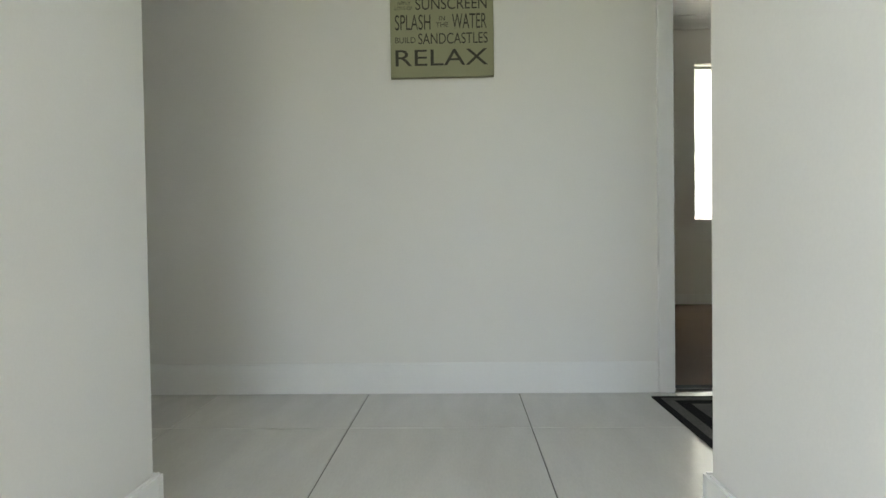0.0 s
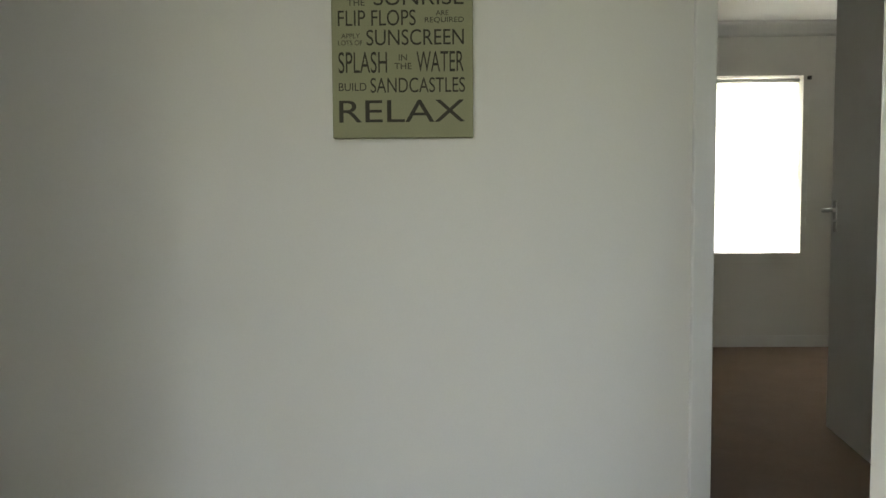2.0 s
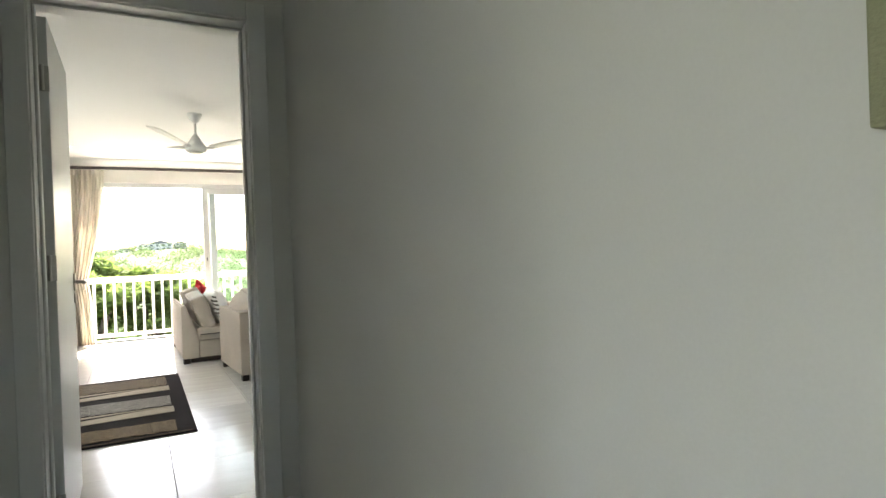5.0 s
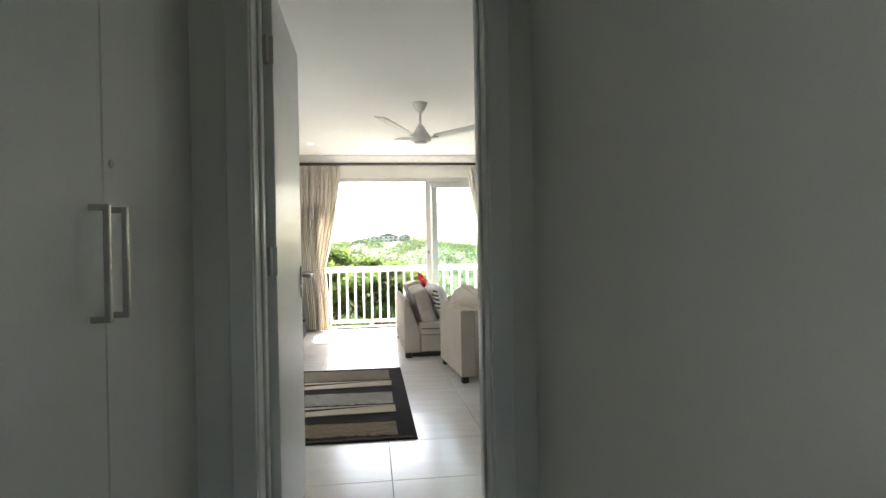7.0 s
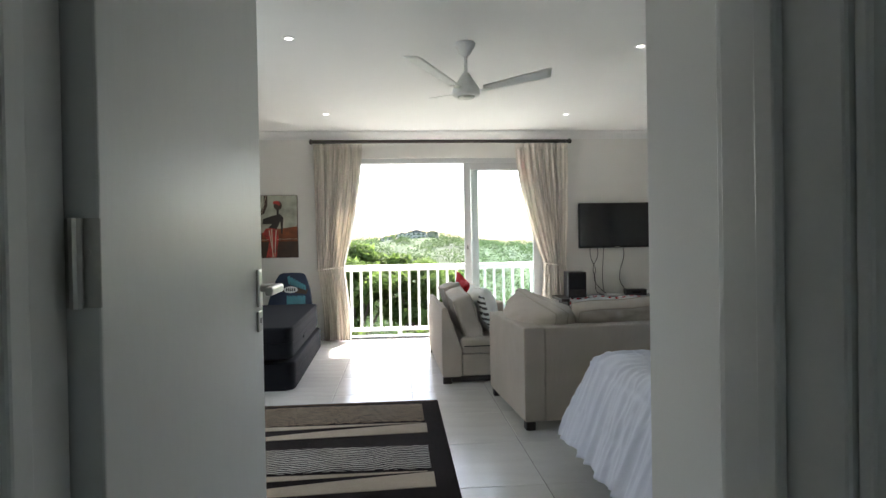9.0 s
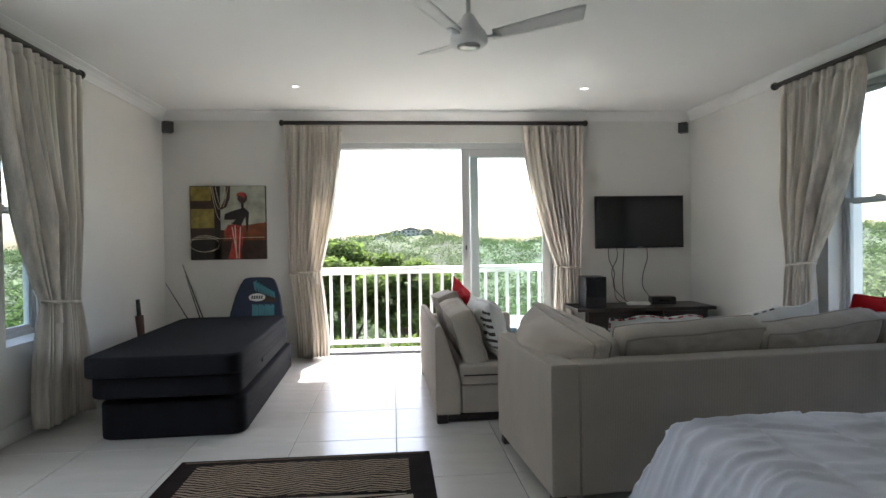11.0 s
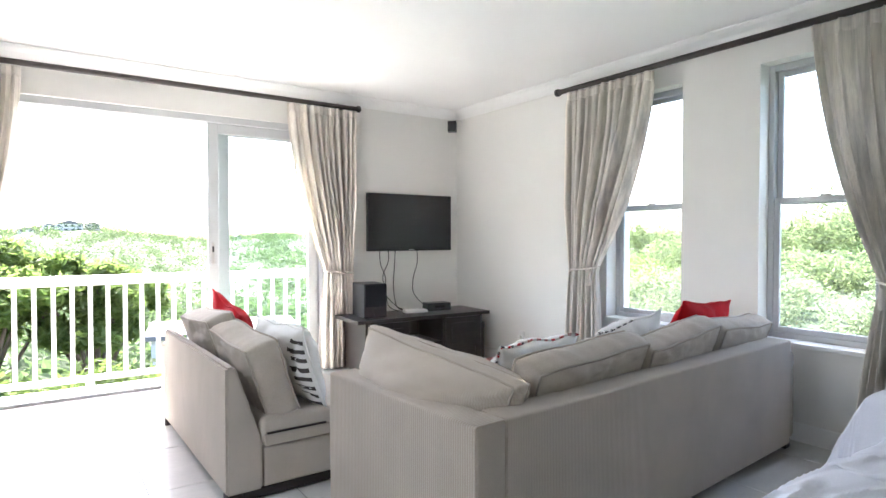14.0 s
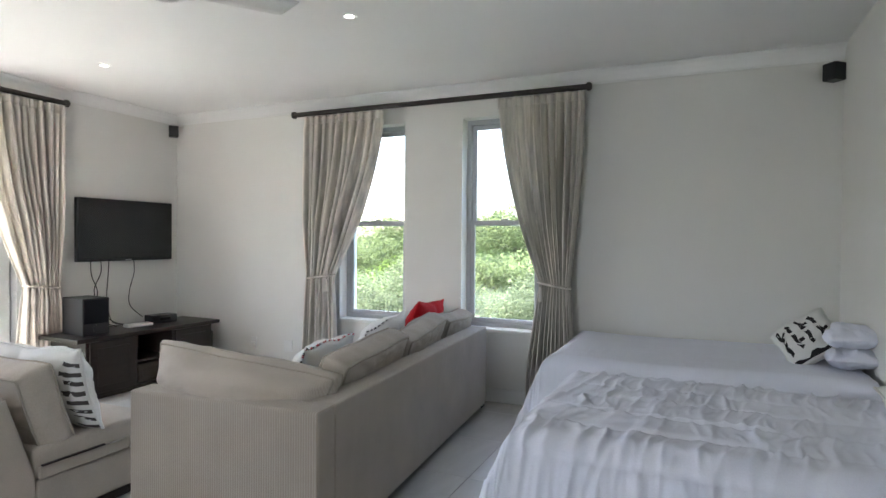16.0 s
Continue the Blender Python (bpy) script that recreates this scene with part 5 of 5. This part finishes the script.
def zigzag(name, light, dark):
    """Woven chevron lines."""
    m = material(name, light, 0.98, vary=0.1, scale=8, fine=300, bump=0.5, fine_vary=0.2)
    nt = m.node_tree
    b = nt.nodes["Principled BSDF"]
    src = b.inputs["Base Color"].links[0].from_socket
    co = nt.nodes.new("ShaderNodeTexCoord")
    sep = nt.nodes.new("ShaderNodeSeparateXYZ")
    nt.links.new(co.outputs["Object"], sep.inputs[0])
    pp = nt.nodes.new("ShaderNodeMath")
    pp.operation = "PINGPONG"
    pp.inputs[1].default_value = 0.16
    nt.links.new(sep.outputs["X"], pp.inputs[0])
    nz = nt.nodes.new("ShaderNodeTexNoise")
    nz.inputs["Scale"].default_value = 14
    nt.links.new(co.outputs["Object"], nz.inputs["Vector"])

    def math_node(op, a, c):
        x = nt.nodes.new("ShaderNodeMath")
        x.operation = op
        for i, v in enumerate((a, c)):
            if isinstance(v, (int, float)):
                x.inputs[i].default_value = v
            else:
                nt.links.new(v, x.inputs[i])
        return x.outputs[0]
    base = math_node("ADD", sep.outputs["Y"], math_node("MULTIPLY", pp.outputs[0], 0.32))
    base = math_node("ADD", base, math_node("MULTIPLY", nz.outputs[0], 0.03))
    s = math_node("SINE", math_node("MULTIPLY", base, 235.0), 0.0)
    g = math_node("GREATER_THAN", s, 0.05)
    mix = nt.nodes.new("ShaderNodeMix")
    mix.data_type = "RGBA"
    nt.links.new(g, mix.inputs[0])
    nt.links.new(src, mix.inputs["A"])
    mix.inputs["B"].default_value = (*dark, 1)
    nt.links.new(mix.outputs["Result"], b.inputs["Base Color"])
    b.inputs["Specular IOR Level"].default_value = 0.12
    return m


ZZ1 = zigzag("zigzag_brown", (0.30, 0.235, 0.165), (0.014, 0.010, 0.009))
ZZ2 = zigzag("zigzag_black_white", (0.46, 0.43, 0.39), (0.012, 0.010, 0.010))
ZZ3 = zigzag("zigzag_tan", (0.34, 0.25, 0.155), (0.014, 0.010, 0.009))
BX0, BX1 = RX0 + 0.11, RX1 - 0.12
for y0, y1, zz in ((6.68, 7.10, ZZ1), (5.88, 6.24, ZZ2), (5.14, 5.43, ZZ3)):
    rug_patch("woven_band", lambda u, y0=y0: y0 + 0.02 * math.sin(3 * u), lambda u, y1=y1: y1 + 0.01 * math.sin(5 * u), BX0, BX1, zz)
for y in (6.46, 5.66):
    rug_patch("beige_wave", lambda u, y=y: y - 0.05 + 0.05 * u, lambda u, y=y: y - 0.02 + 0.20 * u ** 0.7, BX0, BX1 + 0.01, RUGB)
    rug_patch("beige_wave", lambda u, y=y: y + 0.13 + 0.06 * u, lambda u, y=y: y + 0.215 - 0.02 * u, BX0, BX1 - 0.02, RUGB, 0.0118)
rug_patch("edge_line", lambda u: RY1 - 0.035, lambda u: RY1 - 0.028, RX0 + 0.03, RX1 - 0.03, RUGM)
rug_patch("edge_line", lambda u: RY0 + 0.028, lambda u: RY0 + 0.035, RX0 + 0.03, RX1 - 0.03, RUGM)

# ---- hall ----
sg = thing("canvas_sign", "sage green canvas sign with dark beach lettering", "sign", m=pose(2.19, 0.9195, 1.272, 0, 0, 0))
part("canvas", box(-0.027, -0.0015, -0.2055, 0.2055, 0.0, 0.72, 0.003, 2), CANVAS, sg)


def words(text, y_left, y_right, z0, height):
    """Raised lettering on the sign, set between two ends and above a base line."""
    cu = bpy.data.curves.new("letters", "FONT")
    cu.body = text
    tmp = bpy.data.objects.new("letters", cu)
    scene.collection.objects.link(tmp)
    bpy.context.view_layer.update()
    me = bpy.data.meshes.new_from_object(tmp.evaluated_get(bpy.context.evaluated_depsgraph_get()))
    bpy.data.objects.remove(tmp)
    xs = [v.co.x for v in me.vertices]
    ys = [v.co.y for v in me.vertices]
    lo, hi, b0, b1 = min(xs), max(xs), min(ys), max(ys)
    for v in me.vertices:
        u, w = (v.co.x - lo) / (hi - lo), (v.co.y - b0) / (b1 - b0)
        v.co = Vector((-0.0278, y_left + (y_right - y_left) * u, z0 + height * w))
    me.materials.append(OLIVEINK)
    ob = place(new("lettering", me), sg)
    ob["label"] = "dark painted word " + text.lower()
    return ob


def at_u(p):
    return 0.2055 - 0.411 * (p - 75) / 778


for text, a, b, z, h in (("RELAX", 112, 808, 0.045, 0.064), ("BUILD", 112, 265, 0.136, 0.023), ("SANDCASTLES", 287, 808, 0.130, 0.043), ("SPLASH", 112, 380, 0.187, 0.061),
                         ("IN", 445, 490, 0.222, 0.018), ("THE", 420, 515, 0.197, 0.018), ("WATER", 542, 802, 0.189, 0.059), ("APPLY", 130, 232, 0.287, 0.014),
                         ("LOTS OF", 112, 245, 0.267, 0.014), ("SUNSCREEN", 268, 803, 0.266, 0.045), ("FLIP FLOPS", 112, 540, 0.322, 0.045), ("ARE", 650, 720, 0.350, 0.014),
                         ("REQUIRED", 590, 803, 0.327, 0.018), ("THE", 165, 260, 0.380, 0.018), ("SUNRISE", 310, 803, 0.380, 0.046)):
    words(text, at_u(a), at_u(b), z, h)

mt = thing("door_mat", "charcoal door mat with grey inner bands", "door mat", m=pose(1.80, -0.325, 0))
part("backing", box(-0.30, 0.30, -0.45, 0.45, 0.0005, 0.008, 0.002), MATD, mt)
for a, b, m in ((0.275, 0.425, MATG), (0.235, 0.385, MATD), (0.19, 0.34, MATG), (0.13, 0.28, MATD), (0.09, 0.24, MATG)):
    part("band", box(-a, a, -b, b, 0.0078, 0.0085 + (0.425 - b) * 0.012, 0.0005), m, mt)

cb = thing("wall_cupboard", "tall white built-in hall cupboard with bar handles", "cupboard", m=pose(1.08, 0, 0))
part("body", box(0.0005, 0.012, 2.02, 3.02, 0.0, 2.40, 0.001), TRIM, cb)
for a, b, hy in ((2.03, 2.712, 2.655), (2.716, 3.015, 2.738)):
    d = part("door", box(0.0125, 0.030, a, b, 0.08, 2.38, 0.003), DOOR, cb)
    bm = box(0.055, 0.067, hy - 0.006, hy + 0.006, 1.06, 1.285, 0.002)
    add_box(bm, 0.0302, 0.0552, hy - 0.006, hy + 0.006, 1.06, 1.072)
    add_box(bm, 0.0302, 0.0552, hy - 0.006, hy + 0.006, 1.273, 1.285)
    part("handle", bm, STEEL, d, "brushed steel bar handle")
part("lock", tube((0.0302, 2.748, 1.375), (0.034, 2.748, 1.375), 0.009, n=14), STEEL, cb)

# ---- outdoors ----
def land(x, y):
    """Height of the ground: a slope down from the house, a valley, then hills."""
    d = math.hypot(x - 2, max(0.0, y - 8))
    h = -3.4 - 9 * min(1.0, max(0.0, (y - 12) / 50.0)) - 8 * min(1, max(0, d - 60) / 120.0)
    if x > 5.5:
        k = min(1.0, (x - 5.5) / 3.0) * max(0.0, min(1.0, (30 - y) / 14.0))
        h += k * (3.0 + 0.028 * min(60, x - 5.5))
    r = math.hypot(x, y)
    h += 17.5 * math.exp(-(((x - 12) / 60) ** 2 + ((y - 400) / 120) ** 2))
    h += 13.0 * math.exp(-(((x - 120) / 90) ** 2 + ((y - 430) / 140) ** 2))
    h += 24.0 * math.exp(-(((x - 260) / 130) ** 2 + ((y - 330) / 160) ** 2))
    h += 26.0 * math.exp(-(((x + 150) / 120) ** 2 + ((y - 420) / 160) ** 2))
    h += 28.0 * math.exp(-(((x - 330) / 120) ** 2 + ((y - 60) / 130) ** 2))
    h += 26.0 * math.exp(-(((x + 420) / 160) ** 2 + ((y - 100) / 160) ** 2))
    k = min(1.0, max(0.0, (r - 40) / 80))
    h += k * (2.2 * noise.noise(Vector((x * 0.03, y * 0.03, 0))) + 1.3 * noise.noise(Vector((x * 0.11, y * 0.11, 3))) + 0.8 * noise.noise(Vector((x * 0.31, y * 0.31, 7))))
    return h


def steps():
    near = [6 + 2.5 * k for k in range(16)]
    v = 46.0
    while v < 900:
        near.append(v)
        v *= 1.035
    near += [1300, 2200, 4000]
    return near


far = steps()
gx = [-v for v in far[::-1]] + [-4.0, -2.0, 0.0, 2.0, 4.0] + far
gy = [-4000, -1500, -500, -200, -80, -40, -20, -10, -4, 0, 4, 8, 11] + [11 + v - 3 for v in far]
gv = [(x, y, (land(x, y) if abs(x) < 1200 and -300 < y < 1200 else -18.0)) for x in gx for y in gy]
ny = len(gy)
gf = [(i * ny + j, (i + 1) * ny + j, (i + 1) * ny + j + 1, i * ny + j + 1) for i in range(len(gx) - 1) for j in range(ny - 1)]
gm = bpy.data.meshes.new("ground")
gm.from_pydata(gv, [], gf)
gm.materials.append(GROUND)
for p in gm.polygons:
    p.use_smooth = True
tagged(new("ground", gm), "green bushy hillside falling away to a valley", "ground", kind="structure")
# foundation of the house down to the slope
tagged(part("house_base", box(XL - T, XR + T, 3.4, YB + T, -9.0, -0.3), RENDERED), "rendered base of the house above the slope", "wall", kind="structure")


def leaf_mesh(name, centres, radii, count, size, rng, material, flat_k=0.8):
    """Many small folded leaves in uneven clumps."""
    centres, radii = np.array(centres), np.array(radii)
    w = radii ** 2
    idx = rng.choice(len(centres), count, p=w / w.sum())
    d = rng.normal(size=(count, 3))
    d /= np.linalg.norm(d, axis=1)[:, None]
    r = radii[idx] * (0.45 + 0.6 * rng.random(count) ** 0.5)
    pos = centres[idx] + d * r[:, None] * np.array([1, 1, flat_k])
    a = rng.normal(size=(count, 3)) * np.array([1, 1, 0.6]) + d * 0.4
    a /= np.linalg.norm(a, axis=1)[:, None]
    b = np.cross(a, rng.normal(size=(count, 3)) + np.array([0, 0, 1.2]))
    b /= np.linalg.norm(b, axis=1)[:, None]
    s = size * (0.6 + 0.8 * rng.random(count))[:, None]
    n = np.cross(a, b)
    v = np.empty((count, 4, 3))
    v[:, 0] = pos - a * s
    v[:, 1] = pos + b * s * 0.36 + n * s * 0.15
    v[:, 2] = pos + a * s
    v[:, 3] = pos - b * s * 0.36 + n * s * 0.15
    me = bpy.data.meshes.new(name)
    q = np.arange(count * 4).reshape(count, 4)
    me.from_pydata(v.reshape(-1, 3).tolist(), [], q.tolist())
    me.materials.append(material)
    return me


def tree(label, x, y, top, spread, seed, mat, leaves, size, category="tree", low=0.0):
    """A tapered trunk with limbs and a crown of leaf clumps; top: height of the crown's top."""
    rng = np.random.default_rng(seed)
    g = land(x, y) - 0.1
    t = thing("tree" if category == "tree" else "bush", label, category, "garden trees" if category == "tree" else "garden bushes", m=pose(x, y, g))
    H = top - g
    bm = add_tube(bmesh.new(), (0, 0, 0), (0.1, 0.05, H * 0.5), 0.035 * H ** 0.8, 0.02 * H ** 0.8, 10)
    cs, rs = [], []
    for k in range(16):
        a = k * 2.4 + 0.6 * rng.random()
        k2 = math.sqrt((k + 0.5) / 16)
        rr = spread * k2 * (0.8 + 0.25 * rng.random())
        z = H - spread * (0.30 + 0.75 * k2 * k2) - 0.35 * spread * rng.random()
        if k % 4 == 3:
            z -= spread * (0.6 + 0.9 * rng.random())
        z = max(z, H * (low + 0.1))
        tip = Vector((rr * math.cos(a), rr * math.sin(a), z))
        add_tube(bm, (0.1 * min(1, z / H), 0.05, max(0.1, min(z * 0.6, H * 0.5))), tip, 0.012 * H ** 0.8, 0.004 * H ** 0.8, 7)
        for j in range(3):
            o = rng.normal(size=3) * spread * 0.16
            cs.append((tip.x + o[0], tip.y + o[1], min(tip.z + o[2] * 0.7, H - spread * 0.20)))
            rs.append(spread * (0.15 + 0.17 * rng.random()))
    part("trunk", bm, BARK, t)
    place(new("crown", leaf_mesh("crown", cs, rs, leaves, size, rng, mat)), t)
    return t


TL = "leafy green tree on the slope below the balcony"
for x, y, top, sp, sd_, mat, n, sz in ((0.45, 16.5, 1.36, 1.15, 1, LEAF1, 9000, 0.10), (2.0, 16.8, 1.25, 1.0, 2, LEAF1, 9000, 0.10), (-2.0, 17.2, 1.3, 1.8, 3, LEAF1, 7000, 0.11),
                                       (1.2, 14.2, 0.05, 1.7, 4, LEAF1, 9000, 0.08), (-0.7, 14.4, 0.0, 1.6, 5, LEAF1, 8000, 0.08), (3.2, 14.6, -0.2, 1.6, 6, LEAF1, 8000, 0.08),
                                       (5.2, 16.0, -0.55, 1.8, 7, LEAF1, 6000, 0.10), (7.5, 18.0, -0.4, 2.2, 8, LEAF1, 6000, 0.11), (-5.5, 18.0, 0.6, 2.4, 9, LEAF2, 5000, 0.12)):
    tree(TL, x, y, top, sp, sd_, mat, int(n * 1.35), sz * 0.85)
BL = "silvery green bush growing outside the window"
for x, y, top, sp, sd_, mat, n, sz in ((10.6, 7.4, 0.95, 1.3, 21, LEAF3, 6000, 0.05), (10.4, 10.4, 0.35, 1.3, 22, LEAF3, 5000, 0.05), (12.0, 11.0, 1.0, 1.5, 23, LEAF3, 5000, 0.06), (11.0, 5.4, 0.8, 1.4, 24, LEAF3, 6000, 0.06),
                                       (13.5, 13.5, 0.75, 2.0, 25, LEAF1, 6000, 0.08), (9.8, 13.0, 0.7, 1.6, 26, LEAF3, 6000, 0.06), (17.0, 11.0, 1.1, 2.4, 27, LEAF4, 6000, 0.10), (26.0, 19.0, 3.2, 3.0, 28, LEAF4, 8000, 0.12), (30, 14.0, 3.8, 3.8, 29, LEAF4, 9000, 0.13), (16, 17.0, 0.9, 2.2, 30, LEAF3, 5000, 0.10), (29.0, 25.0, 2.9, 3.4, 31, LEAF4, 8000, 0.13)):
    tree(BL if mat is LEAF3 else "dense green bush on the garden slope", x, y, top, sp, sd_, mat, int(n * 2.4), sz * 0.66, "bush", 0.25)
for x, y, top, sp, sd_ in ((-6.5, 13.5, -0.2, 1.8, 41), (-9.0, 17.5, 0.0, 2.4, 42), (-8.0, 21.0, 0.2, 2.4, 43)):
    tree("dense green bush on the garden slope", x, y, top, sp, sd_, LEAF2, 5000, 0.09, "bush", 0.2)

# scrub on the far slopes
rng = np.random.default_rng(7)
cs, rs = [], []
for k in range(5200):
    a = rng.uniform(-0.75, 1.35)
    d = 45 + 400 * rng.random() ** 1.1
    x, y = 2 + d * math.sin(a), 8 + d * math.cos(a)
    if x > 2 and y < 30 and d < 30:
        continue
    s = 1.2 + 2.2 * rng.random() + d * 0.006
    cs.append((x, y, land(x, y) + s * 0.3))
    rs.append(s)
hs = new("hillside_scrub", leaf_mesh("hillside_scrub", cs, rs, 260000, 0.70, rng, SCRUB, 0.6))
tagged(hs, "dense dark green scrub on the far hillside", "scrub", kind="stuff")


def house(x, y, w, d, h, turn, seed):
    g = land(x, y) - 0.6
    t = thing("house", "pale rendered house with a grey roof on the hill", "house", "hilltop houses", m=pose(x, y, g, 0, 0, turn))
    part("wall", box(-w / 2, w / 2, -d / 2, d / 2, 0, h), RENDERED, t)
    part("roof", prism([(-w / 2 - 0.5, h), (0, h + w * 0.16), (w / 2 + 0.5, h)], -d / 2 - 0.5, d / 2 + 0.5, 0.02), ROOFT, t)
    for s in range(2):
        for k in range(max(2, int(w / 3))):
            px = -w / 2 + (k + 0.5) * w / max(2, int(w / 3))
            part("window", box(px - 0.7, px + 0.7, -d / 2 - 0.05, -d / 2 + 0.02, h * (0.15 + 0.5 * s), h * (0.38 + 0.5 * s)), DARKGLASS, t)
    return t


for k, (x, y, w, h) in enumerate(((14, 392, 13, 4.5), (-6, 392, 8, 3), (-20, 390, 7, 2.6), (-34, 388, 8, 2.6), (25, 394, 7, 3.4), (100, 410, 9, 3), (112, 414, 7, 3), (-46, 388, 7, 2.6), (4, 394, 6, 3.2))):
    house(x, y, w, 9, h, -4 + 5 * (k % 3), k)
lowh = thing("house", "grey flat-roofed house down in the valley", "house", m=pose(15.5, 62, land(15.5, 62) - 0.5, 0, 0, -12))
part("wall", box(-6, 6, -4, 4, 0, 5.2), RENDERED, lowh)
part("roof", box(-6.6, 6.6, -4.8, 4.6, 5.201, 5.6, 0.03), ROOFT, lowh)
for k in range(4):
    part("window", box(-5.2 + 2.8 * k, -3.2 + 2.8 * k, -4.05, -3.98, 2.8, 4.8), DARKGLASS, lowh)
    part("window", box(-5.2 + 2.8 * k, -3.2 + 2.8 * k, -4.05, -3.98, 0.3, 2.2), DARKGLASS, lowh)

# ---- floor tiles ----
TILE_MESH = {}


def tile_piece(parent, a0, a1, b0, b1):
    key = (round(a1 - a0, 4), round(b1 - b0, 4))
    if key not in TILE_MESH:
        w, d = key
        bm = bmesh.new()
        e = 0.0012
        lo = [bm.verts.new((sx * w / 2, sy * d / 2, -0.003)) for sx, sy in ((-1, -1), (1, -1), (1, 1), (-1, 1))]
        md = [bm.verts.new((sx * w / 2, sy * d / 2, -e)) for sx, sy in ((-1, -1), (1, -1), (1, 1), (-1, 1))]
        hi = [bm.verts.new((sx * (w / 2 - e), sy * (d / 2 - e), 0.0)) for sx, sy in ((-1, -1), (1, -1), (1, 1), (-1, 1))]
        for k in range(4):
            j = (k + 1) % 4
            bm.faces.new((lo[k], lo[j], md[j], md[k]))
            bm.faces.new((md[k], md[j], hi[j], hi[k]))
        bm.faces.new(hi)
        me = bpy.data.meshes.new("tile")
        bm.to_mesh(me)
        bm.free()
        me.materials.append(TILE)
        TILE_MESH[key] = me
    ob = place(new("tile", TILE_MESH[key]), parent)
    ob.location = ((a0 + a1) / 2, (b0 + b1) / 2, 0.0)


def lay(parent, xs, ys, gap=0.0035):
    for a0, a1 in zip(xs, xs[1:]):
        for b0, b1 in zip(ys, ys[1:]):
            tile_piece(parent, a0 + gap / 2, a1 - gap / 2, b0 + gap / 2, b1 - gap / 2)


def cuts(lo, hi, joint, step=0.6):
    k = math.ceil((lo - joint) / step + 0.03)
    out = [lo]
    while joint + k * step < hi - 0.02:
        out.append(joint + k * step)
        k += 1
    return out + [hi]


lay(FLOOR, cuts(XL, XR, 1.725), cuts(3.50, YB + 0.03, 5.05))
lay(FLOORH, cuts(0.95, 2.235, 1.757, 0.61), cuts(-1.6, 3.498, 1.237, 0.61))
